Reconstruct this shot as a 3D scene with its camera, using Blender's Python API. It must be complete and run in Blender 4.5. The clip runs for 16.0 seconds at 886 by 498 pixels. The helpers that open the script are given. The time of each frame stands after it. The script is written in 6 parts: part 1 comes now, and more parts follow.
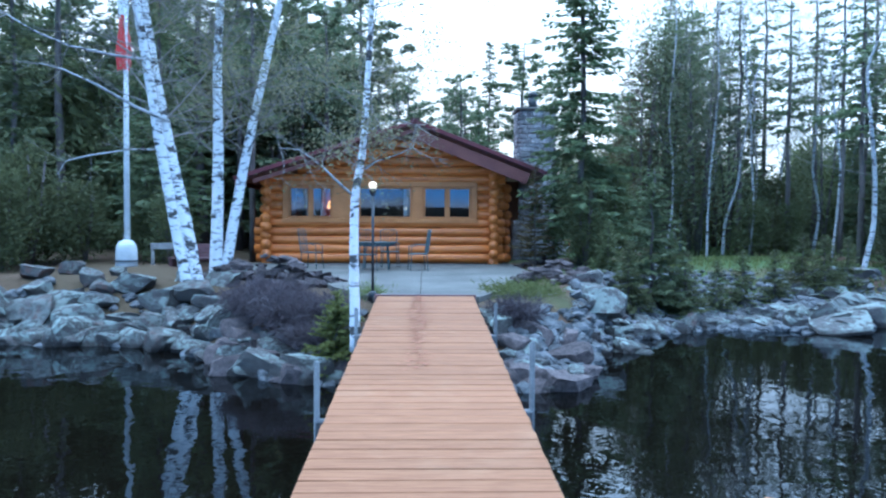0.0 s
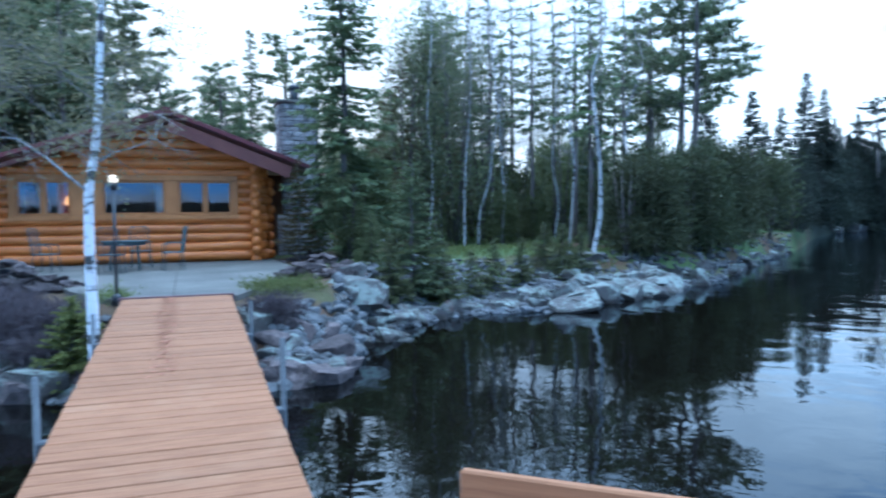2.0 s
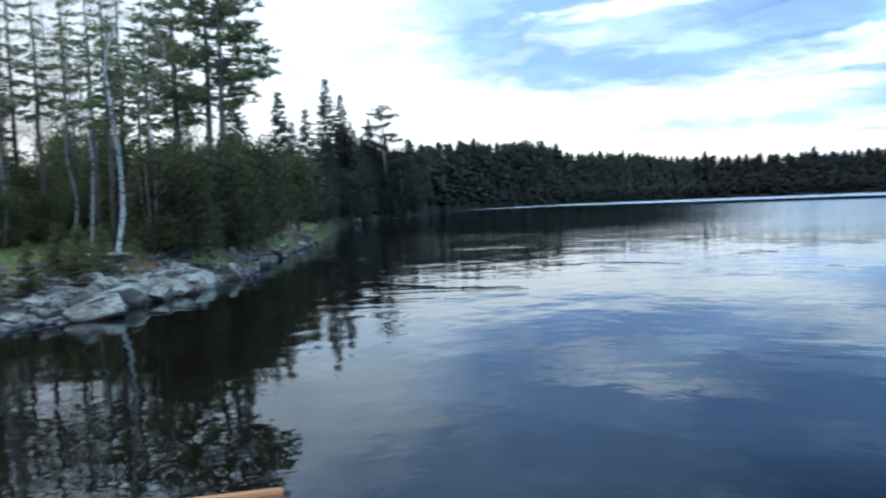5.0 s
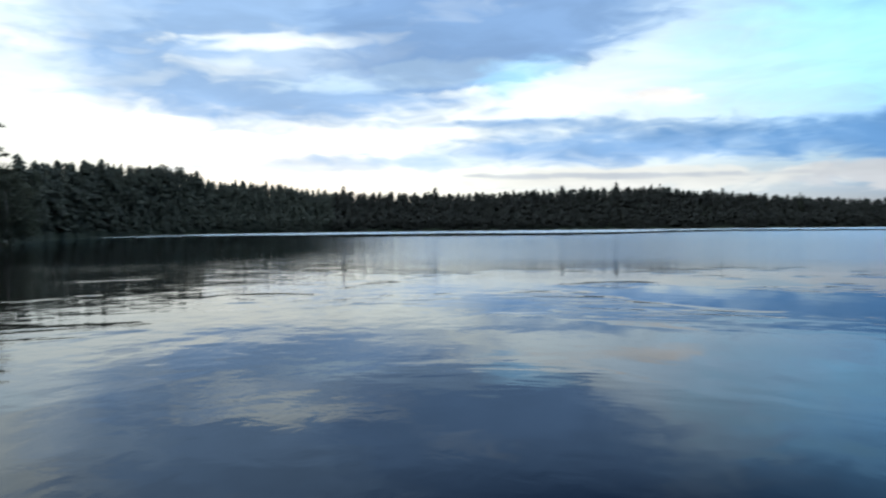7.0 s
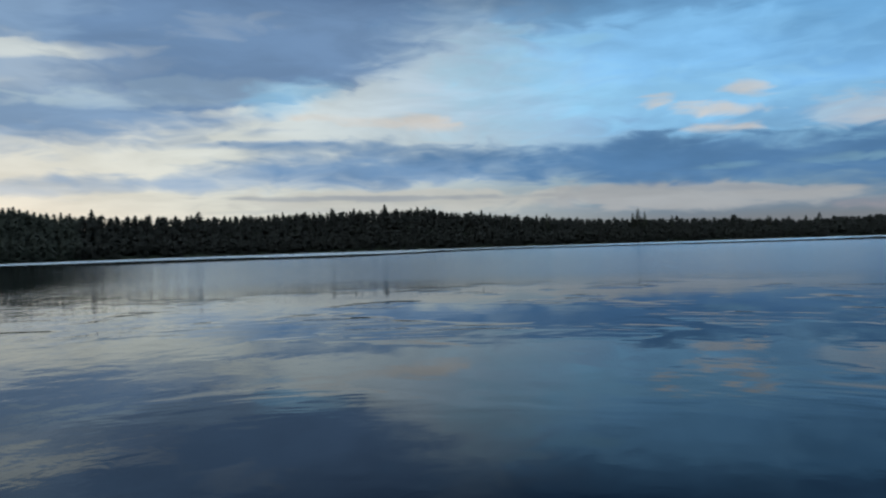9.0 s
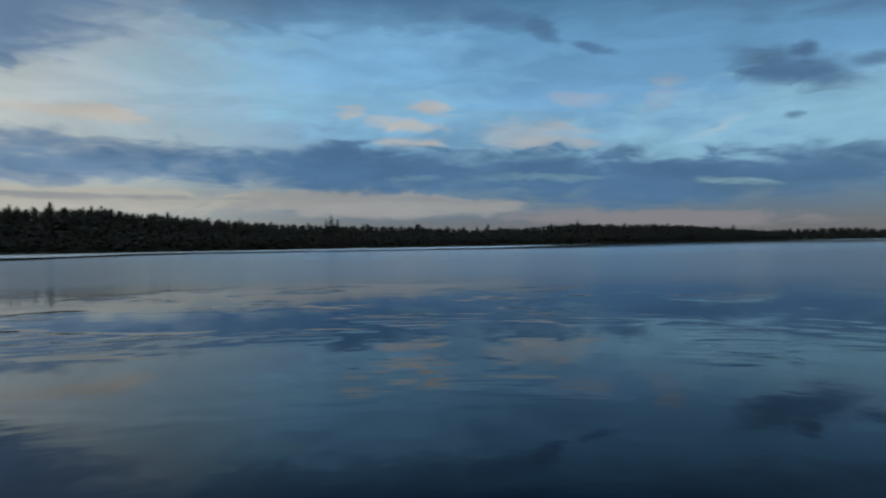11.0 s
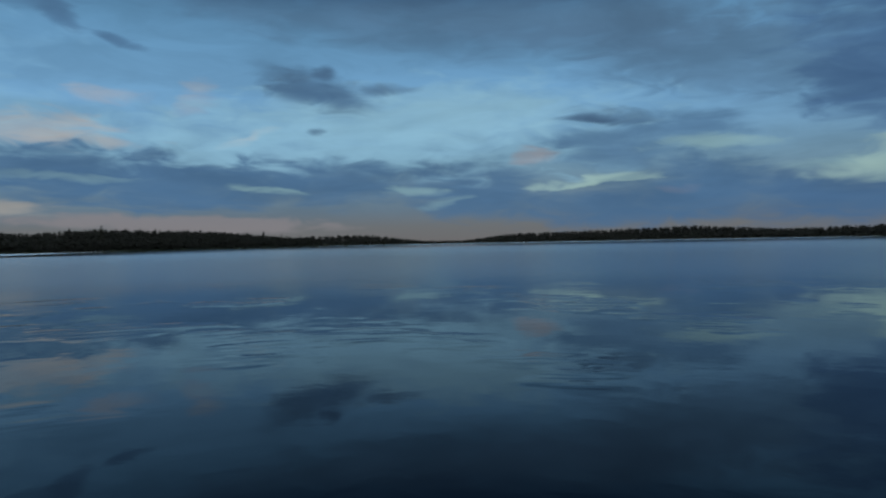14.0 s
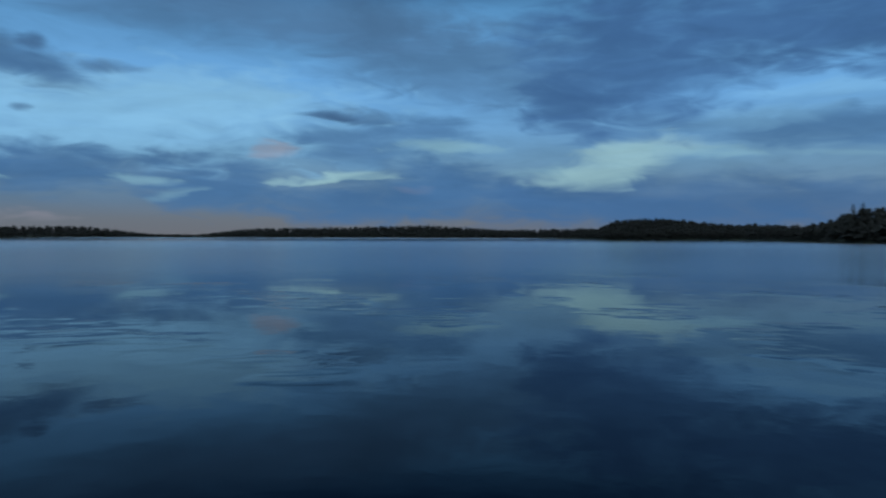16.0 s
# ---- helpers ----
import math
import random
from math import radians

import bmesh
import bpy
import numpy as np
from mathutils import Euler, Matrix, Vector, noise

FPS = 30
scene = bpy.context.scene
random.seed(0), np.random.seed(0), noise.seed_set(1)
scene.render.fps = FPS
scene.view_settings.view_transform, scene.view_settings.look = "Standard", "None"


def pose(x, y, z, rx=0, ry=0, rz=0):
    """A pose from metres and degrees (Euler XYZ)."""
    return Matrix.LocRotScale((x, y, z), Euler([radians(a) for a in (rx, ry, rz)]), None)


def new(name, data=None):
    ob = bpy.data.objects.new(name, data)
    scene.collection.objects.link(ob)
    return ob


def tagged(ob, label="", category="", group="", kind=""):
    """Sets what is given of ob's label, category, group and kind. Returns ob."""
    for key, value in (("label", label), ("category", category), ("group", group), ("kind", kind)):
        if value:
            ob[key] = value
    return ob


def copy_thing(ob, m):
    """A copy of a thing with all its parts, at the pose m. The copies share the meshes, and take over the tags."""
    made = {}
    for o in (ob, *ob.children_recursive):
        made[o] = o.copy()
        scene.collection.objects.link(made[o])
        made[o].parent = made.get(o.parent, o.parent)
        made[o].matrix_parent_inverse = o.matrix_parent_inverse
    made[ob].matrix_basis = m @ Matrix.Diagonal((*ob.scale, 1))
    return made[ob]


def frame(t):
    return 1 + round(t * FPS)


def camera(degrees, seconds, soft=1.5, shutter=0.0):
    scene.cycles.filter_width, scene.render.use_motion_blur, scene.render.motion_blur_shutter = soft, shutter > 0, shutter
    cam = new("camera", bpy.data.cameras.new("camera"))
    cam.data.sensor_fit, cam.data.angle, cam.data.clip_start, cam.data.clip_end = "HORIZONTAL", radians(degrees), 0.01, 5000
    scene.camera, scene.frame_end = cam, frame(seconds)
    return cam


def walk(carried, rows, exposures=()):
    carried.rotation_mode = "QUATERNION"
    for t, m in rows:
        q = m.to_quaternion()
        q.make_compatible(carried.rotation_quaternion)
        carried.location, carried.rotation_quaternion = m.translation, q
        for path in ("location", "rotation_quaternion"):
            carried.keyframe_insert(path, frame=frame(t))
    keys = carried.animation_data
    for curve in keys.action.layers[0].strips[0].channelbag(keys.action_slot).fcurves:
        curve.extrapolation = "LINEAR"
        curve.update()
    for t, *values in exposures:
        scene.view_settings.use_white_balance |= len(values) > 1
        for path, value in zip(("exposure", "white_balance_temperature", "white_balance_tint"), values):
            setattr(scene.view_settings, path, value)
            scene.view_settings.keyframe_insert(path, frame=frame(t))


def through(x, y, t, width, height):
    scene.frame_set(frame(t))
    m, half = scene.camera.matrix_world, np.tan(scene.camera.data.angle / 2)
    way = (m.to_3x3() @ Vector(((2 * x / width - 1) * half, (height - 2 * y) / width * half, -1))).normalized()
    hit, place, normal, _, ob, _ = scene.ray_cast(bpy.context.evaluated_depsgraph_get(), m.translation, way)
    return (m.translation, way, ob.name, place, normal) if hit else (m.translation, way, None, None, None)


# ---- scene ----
cam = camera(63.8, 16.0, soft=2.2, shutter=0.5)
ROWS = [
    (0.0, pose(0.000, 0.000, 2.1, 88.24, -0.32, -1.54)),
    (0.5, pose(0.027, -0.001, 2.1, 88.21, 0.00, -4.27)),
    (1.0, pose(0.072, -0.007, 2.1, 88.11, 0.41, -8.81)),
    (1.5, pose(0.119, -0.016, 2.1, 87.95, 0.29, -13.58)),
    (2.0, pose(0.178, -0.034, 2.1, 87.67, 0.75, -19.82)),
    (2.5, pose(0.245, -0.063, 2.1, 87.61, 0.85, -27.17)),
    (3.0, pose(0.291, -0.089, 2.1, 87.29, 1.26, -32.50)),
    (5.5, pose(0.491, -0.309, 2.1, 86.65, 2.21, -62.72)),
    (6.0, pose(0.521, -0.377, 2.1, 87.09, 1.92, -70.18)),
    (6.5, pose(0.539, -0.439, 2.1, 87.52, 0.43, -76.76)),
    (7.0, pose(0.551, -0.507, 2.1, 88.24, 0.52, -83.63)),
    (7.5, pose(0.555, -0.565, 2.1, 88.96, 0.94, -89.55)),
    (8.0, pose(0.553, -0.609, 2.1, 89.38, 1.17, -93.96)),
    (10.5, pose(0.485, -0.842, 2.1, 89.62, 1.42, -118.58)),
    (11.0, pose(0.445, -0.906, 2.1, 89.60, 0.87, -126.13)),
    (11.5, pose(0.410, -0.949, 2.1, 89.15, 1.10, -131.73)),
    (12.0, pose(0.366, -0.993, 2.1, 88.98, 1.25, -137.95)),
    (12.5, pose(0.319, -1.032, 2.1, 89.26, 1.07, -144.14)),
    (13.0, pose(0.278, -1.058, 2.1, 89.28, 1.54, -148.97)),
    (13.5, pose(0.207, -1.095, 2.1, 89.50, 1.72, -157.02)),
    (14.0, pose(0.157, -1.113, 2.1, 89.50, 1.07, -162.45)),
    (14.5, pose(0.101, -1.128, 2.1, 89.41, 0.65, -168.22)),
    (15.0, pose(0.045, -1.137, 2.1, 89.48, 0.68, -173.90)),
    (15.5, pose(0.008, -1.139, 2.1, 89.47, 0.00, -177.62)),
    (16.0, pose(-0.047, -1.139, 2.1, 89.05, -0.14, -183.16)),
]
EXPOSURES = [(0.0, 1.97, 4380, 2), (2.0, 1.78, 4380, 2), (3.0, 1.66, 4550, 2), (5.5, 1.27, 5500, 4), (7.0, 1.05, 6000, 3), (8.0, 0.6, 6050, 2),
             (10.5, 0.0, 6250, 2), (12.0, -0.14, 6450, 2), (13.0, -0.15, 6450, 2), (14.5, -0.14, 6400, 2),
             (15.2, -0.10, 6150, 2), (16.0, -0.04, 5600, 2)]
walk(cam, ROWS, EXPOSURES)


# ---------------------------------------------------------------- world
class Tree:
    """A small helper round a node tree."""

    def __init__(self, tree):
        self.t = tree
        tree.nodes.clear()

    def put(self, kind, out=0, ins=None, operation=None, clamp=False, curve=None):
        n = self.t.nodes.new(kind)
        if operation:
            n.operation = operation
        if clamp:
            n.use_clamp = True
        if curve:
            n.interpolation_type = curve
        for key, value in (ins or {}).items():
            if isinstance(value, bpy.types.NodeSocket):
                self.t.links.new(value, n.inputs[key])
            else:
                n.inputs[key].default_value = value
        return n.outputs[out]

    def math(self, op, a, b=0.0, c=0.0, clamp=False):
        return self.put("ShaderNodeMath", 0, {0: a, 1: b, 2: c}, operation=op, clamp=clamp)

    def mix(self, fac, a, b):
        n = self.t.nodes.new("ShaderNodeMix")
        n.data_type = "RGBA"
        for key, value in ((0, fac), (6, a), (7, b)):
            if isinstance(value, bpy.types.NodeSocket):
                self.t.links.new(value, n.inputs[key])
            else:
                n.inputs[key].default_value = value if key == 0 else (*value, 1)
        return n.outputs[2]

    def ramp(self, value, lo, hi, a=0.0, b=1.0, smooth=True):
        return self.put("ShaderNodeMapRange", 0, {0: value, 1: lo, 2: hi, 3: a, 4: b},
                        curve="SMOOTHSTEP" if smooth else "LINEAR")

    def colors(self, fac, *stops):
        n = self.t.nodes.new("ShaderNodeValToRGB")
        self.t.links.new(fac, n.inputs[0])
        e = n.color_ramp.elements
        while len(e) < len(stops):
            e.new(0.5)
        for el, (p, c) in zip(e, stops):
            el.position, el.color = p, (*c, 1)
        return n.outputs[0]


def make_world():
    world = bpy.data.worlds.new("evening_sky")
    scene.world = world
    world.use_nodes = True
    g = Tree(world.node_tree)
    way = g.put("ShaderNodeTexCoord", 0)
    sep = g.t.nodes.new("ShaderNodeSeparateXYZ")
    g.t.links.new(way, sep.inputs[0])
    x, y, z = sep.outputs
    # heading in degrees clockwise from the dock, counted from 90 so that the seam lies behind the woods
    flat = g.math("ARCTAN2", g.math("MULTIPLY", y, -1.0), x)
    head = g.math("ADD", g.math("MULTIPLY", flat, 57.2958), 90.0)
    rise = g.math("MULTIPLY", g.math("ARCSINE", z), 57.2958)
    # cloud texture drawn out level, finer towards the horizon
    low = g.math("POWER", g.math("MAXIMUM", rise, 0.2), 0.8)
    level = g.put("ShaderNodeCombineXYZ", 0, {0: g.math("MULTIPLY", head, 0.045), 1: g.math("MULTIPLY", low, 0.36)})
    n1 = g.put("ShaderNodeTexNoise", 0, {"Vector": level, "Scale": 0.9, "Detail": 5, "Roughness": 0.5})
    n2 = g.put("ShaderNodeTexNoise", 0, {"Vector": level, "Scale": 2.3, "Detail": 9, "Roughness": 0.58, "Distortion": 0.5})
    n3 = g.put("ShaderNodeTexNoise", 0, {"Vector": way, "Scale": 16.0, "Detail": 7, "Roughness": 0.6})
    warp_h = g.math("MULTIPLY", g.math("SUBTRACT", n1, 0.5), 10.0)
    warp_v = g.math("ADD", g.math("MULTIPLY", g.math("SUBTRACT", n2, 0.5), 4.0), g.math("MULTIPLY", g.math("SUBTRACT", n3, 0.5), 2.0))
    fine = g.put("ShaderNodeCombineXYZ", 0, {0: g.math("MULTIPLY_ADD", rise, -0.12, g.math("MULTIPLY", head, 0.30)), 1: g.math("MULTIPLY_ADD", head, 0.04, g.math("MULTIPLY", rise, 1.0))})
    n4 = g.put("ShaderNodeTexNoise", 1, {"Vector": fine, "Scale": 0.9, "Detail": 3, "Roughness": 0.5, "Distortion": 0.6})
    small_noise = g.put("ShaderNodeVectorMath", 0, {0: g.put("ShaderNodeVectorMath", 0, {0: n4, 1: (0.5, 0.5, 0.5)}, operation="SUBTRACT"), 3: 2.8}, operation="SCALE")
    wisp = g.math("MULTIPLY", g.math("ADD", g.math("SUBTRACT", n2, 0.5), g.math("SUBTRACT", n3, 0.5)), 4.0)
    # clear evening air, brightest where the sun has gone down; an unseen bright dome is added overhead
    glow = g.math("MULTIPLY_ADD", g.math("COSINE", g.math("MULTIPLY", g.math("SUBTRACT", head, 64.0), 0.0174533)), 0.5, 0.5)
    glow = g.ramp(glow, 0.76, 1.0)
    back = g.ramp(head, 10.0, 55.0, 1.0, 0.0)
    up = g.ramp(rise, 0.0, 60.0, smooth=False)
    dusk = g.colors(up, (0.0, (0.175, 0.165, 0.175)), (0.022, (0.17, 0.178, 0.20)), (0.045, (0.14, 0.20, 0.28)), (0.10, (0.17, 0.29, 0.42)), (0.18, (0.20, 0.40, 0.67)), (0.30, (0.12, 0.27, 0.47)), (0.42, (0.07, 0.16, 0.32)))
    sunset = g.colors(up, (0.0, (0.60, 0.57, 0.51)), (0.18, (0.60, 0.585, 0.55)), (0.30, (0.50, 0.52, 0.53)), (0.45, (0.30, 0.42, 0.60)))
    # north is raised above 15 degrees, mostly unseen, to brighten its reflection
    north = g.colors(up, (0.0, (0.45, 0.365, 0.28)), (0.14, (0.48, 0.405, 0.33)), (0.25, (0.52, 0.47, 0.42)), (0.34, (0.98, 0.96, 0.94)), (0.50, (1.35, 1.40, 1.48)))
    air = g.t.nodes.new("ShaderNodeTexSky")
    air.sky_type, air.sun_disc, air.altitude = "NISHITA", False, 400.0
    air.sun_elevation, air.sun_rotation = radians(2.0), radians(68.0)
    sky = g.mix(back, g.mix(glow, dusk, sunset), north)
    sky = g.mix(0.94, g.put("ShaderNodeVectorMath", 0, {0: air.outputs[0], 3: 0.10}, operation="SCALE"), sky)

    BLUE, BANKLIT, SOFT = (0.23, 0.31, 0.45), (0.17, 0.265, 0.41), (0.46, 0.52, 0.54)
    SLATE, BANK, DARK = (0.082, 0.165, 0.305), (0.12, 0.21, 0.36), (0.06, 0.11, 0.205)
    SHEETA = (0.185, 0.262, 0.395)
    GLEAM = (0.33, 0.54, 0.68)
    MIST = (0.37, 0.43, 0.51)
    WHITE, CLEAR, CYAN = (0.56, 0.55, 0.52), (0.24, 0.46, 0.72), (0.33, 0.55, 0.68)
    CREAM, PEACH, ROSE = (0.56, 0.48, 0.43), (0.47, 0.41, 0.40), (0.32, 0.26, 0.28)
    PALE, BRIGHT, PALEBLUE = (0.27, 0.42, 0.48), (0.34, 0.48, 0.49), (0.29, 0.50, 0.68)
    CREAMSTRIP, DULLSTRIP, PINKSTRIP, GREYSTREAK = (0.50, 0.46, 0.42), (0.36, 0.34, 0.34), (0.26, 0.235, 0.26), (0.23, 0.25, 0.30)
    DARKSHEET, SHEET, SHEETBLUE, LOWBLUE = (0.115, 0.18, 0.31), (0.092, 0.168, 0.285), (0.066, 0.135, 0.275), (0.075, 0.15, 0.29)

    # one cloud as a node group: where it lies, its reach, its lean, how ragged and how soft it is
    tree = bpy.data.node_groups.new("cloud", "ShaderNodeTree")
    for kind, names in (("NodeSocketVector", ("Place", "Broad", "Fine", "Reach", "Turn", "Rough")), ("NodeSocketColor", ("Sky", "Colour")), ("NodeSocketFloat", ("Outer", "Inner", "Amount"))):
        for word in names:
            tree.interface.new_socket(word, in_out="INPUT", socket_type=kind)
    tree.interface.new_socket("Sky", in_out="OUTPUT", socket_type="NodeSocketColor")
    c = Tree(tree)
    given = tree.nodes.new("NodeGroupInput").outputs

    def parts_of(socket):
        n = tree.nodes.new("ShaderNodeSeparateXYZ")
        tree.links.new(socket, n.inputs[0])
        return n.outputs

    place, broad, fine_p, reach, turn, rough = (parts_of(given[i]) for i in range(6))
    a = c.math("MULTIPLY_ADD", broad[0], rough[0], c.math("MULTIPLY_ADD", c.math("MULTIPLY", fine_p[0], reach[0]), rough[2], c.math("SUBTRACT", place[0], turn[0])))
    b = c.math("MULTIPLY_ADD", broad[1], rough[1], c.math("MULTIPLY_ADD", c.math("MULTIPLY", fine_p[1], reach[1]), rough[2], c.math("SUBTRACT", place[1], turn[1])))
    cos, sin = c.math("COSINE", turn[2]), c.math("SINE", turn[2])
    u = c.math("DIVIDE", c.math("MULTIPLY_ADD", a, cos, c.math("MULTIPLY", b, sin)), reach[0])
    w = c.math("SUBTRACT", c.math("MULTIPLY", b, cos), c.math("MULTIPLY", a, sin))
    w = c.math("MAXIMUM", c.math("DIVIDE", w, reach[1]), c.math("DIVIDE", w, c.math("MULTIPLY", reach[2], -1.0)))
    d = c.math("MULTIPLY_ADD", u, u, c.math("MULTIPLY", w, w))
    d = c.math("MULTIPLY_ADD", broad[2], c.math("MULTIPLY", rough[2], 0.3), d)
    d = c.math("MULTIPLY_ADD", fine_p[2], c.math("MULTIPLY", rough[2], 0.9), d)
    n = tree.nodes.new("ShaderNodeMix")
    n.data_type = "RGBA"
    tree.links.new(c.put("ShaderNodeMapRange", 0, {0: d, 1: given[8], 2: given[9], 3: 0.0, 4: given[10]}, curve="SMOOTHSTEP"), n.inputs[0])
    tree.links.new(given[6], n.inputs[6])
    tree.links.new(given[7], n.inputs[7])
    tree.links.new(n.outputs[2], tree.nodes.new("NodeGroupOutput").inputs[0])
    at = g.put("ShaderNodeCombineXYZ", 0, {0: head, 1: rise})
    wide_noise = g.put("ShaderNodeCombineXYZ", 0, {0: warp_h, 1: warp_v, 2: wisp})

    def cloud(h, v, wide, up, down, colour, amount=1.0, lean=0.0, ragged=0.5, soft=0.5):
        """A cloud at heading h and height v, reaching wide to both sides, up and down, in degrees; lean: degrees by which it climbs to the right."""
        nonlocal sky
        n = g.t.nodes.new("ShaderNodeGroup")
        n.node_tree = tree
        for key, socket in (("Place", at), ("Broad", wide_noise), ("Fine", small_noise), ("Sky", sky)):
            g.t.links.new(socket, n.inputs[key])
        n.inputs["Reach"].default_value = (wide, up, down)
        n.inputs["Turn"].default_value = (h, v, radians(lean))
        n.inputs["Rough"].default_value = ((0.3 if soft < 0.25 else 1.0) * min(0.8, 0.10 * wide), (0.3 if soft < 0.25 else 1.0) * min(0.8, 0.22 * min(up, down)), ragged)
        n.inputs["Outer"].default_value, n.inputs["Inner"].default_value = 1.0 + 1.2 * soft, 0.9 - 1.9 * soft
        n.inputs["Amount"].default_value, n.inputs["Colour"].default_value = amount, (*colour, 1)
        sky = n.outputs[0]

    # a veil of grey cloud high up, everywhere
    veil = g.math("MULTIPLY", g.ramp(n1, 0.38, 0.66), g.ramp(rise, 11.0, 22.0))
    sky = g.mix(g.math("MULTIPLY", g.math("MULTIPLY", veil, 0.4), g.ramp(head, 50.0, 80.0)), sky, SLATE)
    # the grey-blue sheet over the sunset and the bright gaps in it
    cloud(60.0, 21.5, 13.0, 5.0, 4.5, SHEETA, 0.8, 0, 0.3, 0.4)
    cloud(73.8, 14.9, 21.4, 8.26, 7.36, SHEETA, 0.97, 3, 0.15, 0.2)
    cloud(88.2, 16.1, 15.4, 6.61, 4.88, SHEETA, 0.97, 8, 0.15, 0.2)
    cloud(70.6, 14.2, 9.2, 0.58, 0.50, WHITE, 0.8, 4, 0.5, 0.45)
    cloud(66.3, 12.2, 3.4, 0.9, 0.8, WHITE, 0.45, 3, 1.0, 0.8)
    cloud(61.7, 11.2, 2.4, 0.4, 0.5, WHITE, 0.35, 9, 1.0, 0.8)
    cloud(85.8, 16.9, 4.6, 0.8, 0.8, WHITE, 0.4, 7, 1.0, 0.8)
    cloud(86.3, 10.7, 3.7, 0.37, 0.37, WHITE, 0.8, 5, 0.5, 0.45)
    cloud(56.5, 15.3, 5.3, 1.65, 1.40, MIST, 0.5, 3, 0.5, 0.55)
    cloud(51.6, 11.2, 8.4, 1.82, 1.82, MIST, 0.5, 0, 0.6, 0.55)
    cloud(71.7, 13.1, 10.4, 1.82, 2.07, WHITE, 0.25, 2, 0.6, 0.45)
    cloud(48.2, 11.3, 6.7, 0.66, 0.66, SOFT, 0.4, -1, 0.5, 0.3)
    cloud(81.8, 11.8, 9.9, 0.91, 0.91, SOFT, 0.5, 5, 0.5, 0.3)
    # clear blue beside it
    cloud(119.7, 13.8, 10.5, 7.85, 5.37, CLEAR, 0.8, -7, 0.6, 0.75)
    cloud(108.8, 12.2, 7.6, 3.72, 3.31, CYAN, 0.4, 0, 0.6, 0.75)
    # the long low bank and the cream strip under it
    cloud(73.8, 5.0, 9.4, 0.74, 0.74, BLUE, 0.5, 2, 0.6, 0.55)
    cloud(93.0, 5.6, 16.9, 1.16, 0.99, BLUE, 0.75, 1, 0.6, 0.55)
    cloud(115.0, 5.9, 13.4, 1.82, 1.40, BANKLIT, 0.9, -2, 0.5, 0.55)
    cloud(88.2, 8.3, 5.9, 0.25, 0.41, BLUE, 0.5, 2, 0.5, 0.55)
    cloud(110.2, 3.3, 15.4, 0.29, 0.33, GREYSTREAK, 0.5, -1, 0.6, 0.6)
    cloud(94.8, 3.0, 9.0, 0.21, 0.21, GREYSTREAK, 0.35, -0, 0.6, 0.6)
    cloud(98.0, 3.5, 13.2, 1.07, 0.91, CREAMSTRIP, 0.8, -1, 0.5, 0.3)
    cloud(121.1, 3.2, 12.5, 1.16, 1.07, DULLSTRIP, 0.85, -2, 0.5, 0.3)
    cloud(142.8, 1.8, 10.1, 0.74, 0.83, PINKSTRIP, 0.8, -2, 0.5, 0.3)
    cloud(96.0, 3.9, 11.8, 0.21, 0.25, GREYSTREAK, 0.6, -1, 0.6, 0.6)
    cloud(97.0, 6.5, 11.8, 1.90, 1.40, BANK, 0.85, 0, 0.5, 0.55)
    cloud(119.6, 5.9, 16.6, 1.74, 1.65, SLATE, 0.92, -2, 0.5, 0.55)
    cloud(140.7, 5.2, 12.2, 2.48, 2.07, SLATE, 0.9, -4, 0.5, 0.55)
    cloud(91.0, 8.1, 6.8, 0.33, 0.41, BANK, 0.6, 0, 0.5, 0.55)
    cloud(125.5, 3.6, 10.6, 0.25, 0.29, GREYSTREAK, 0.4, -3, 0.5, 0.6)
    # thick cloud ending in a clean edge, and the lit wisps beyond it
    cloud(86.9, 16.0, 13.8, 7.02, 5.17, DARKSHEET, 0.6, 10, 0.25, 0.2)
    cloud(115.1, 18.1, 15.9, 2.07, 1.65, SLATE, 0.55, 0, 0.6, 0.55)
    cloud(97.9, 9.9, 5.2, 0.37, 0.41, CREAM, 0.92, -5, 1.05, 1.0)
    cloud(101.0, 10.1, 2.1, 0.29, 0.29, CREAM, 0.69, -11, 1.05, 1.0)
    cloud(89.8, 11.9, 3.5, 1.07, 1.40, PALEBLUE, 0.6, 7, 0.5, 0.75)
    cloud(120.4, 10.6, 12.5, 2.07, 2.07, PALEBLUE, 0.55, -2, 0.7, 0.75)
    cloud(118.7, 10.4, 1.4, 0.45, 0.41, CREAM, 0.86, 2, 1.05, 1.0)
    cloud(125.0, 10.7, 1.6, 0.37, 0.41, CREAM, 0.80, -9, 1.05, 1.0)
    cloud(123.9, 9.4, 2.9, 0.45, 0.41, CREAM, 0.95, -5, 1.05, 1.0)
    cloud(123.7, 8.2, 1.9, 0.41, 0.41, CREAM, 0.86, -2, 1.05, 1.0)
    cloud(134.5, 8.4, 4.2, 0.99, 0.83, PEACH, 0.95, -1, 1.05, 1.0)
    cloud(137.4, 11.2, 2.5, 0.54, 0.58, PEACH, 0.54, -1, 1.05, 1.0)
    cloud(143.7, 11.2, 1.5, 0.99, 1.07, PEACH, 0.42, 34, 1.05, 1.0)
    cloud(147.4, 8.4, 1.7, 0.41, 0.41, CREAM, 0.86, 21, 1.05, 1.0)
    cloud(134.8, 5.2, 4.6, 0.31, 0.31, PALE, 0.36, -2, 1.05, 1.0)
    cloud(123.5, 5.3, 2.2, 0.21, 0.21, PALE, 0.32, 0, 1.05, 1.0)
    cloud(134.1, 16.4, 1.7, 0.91, 0.83, SLATE, 0.85, -30, 0.5, 0.55)
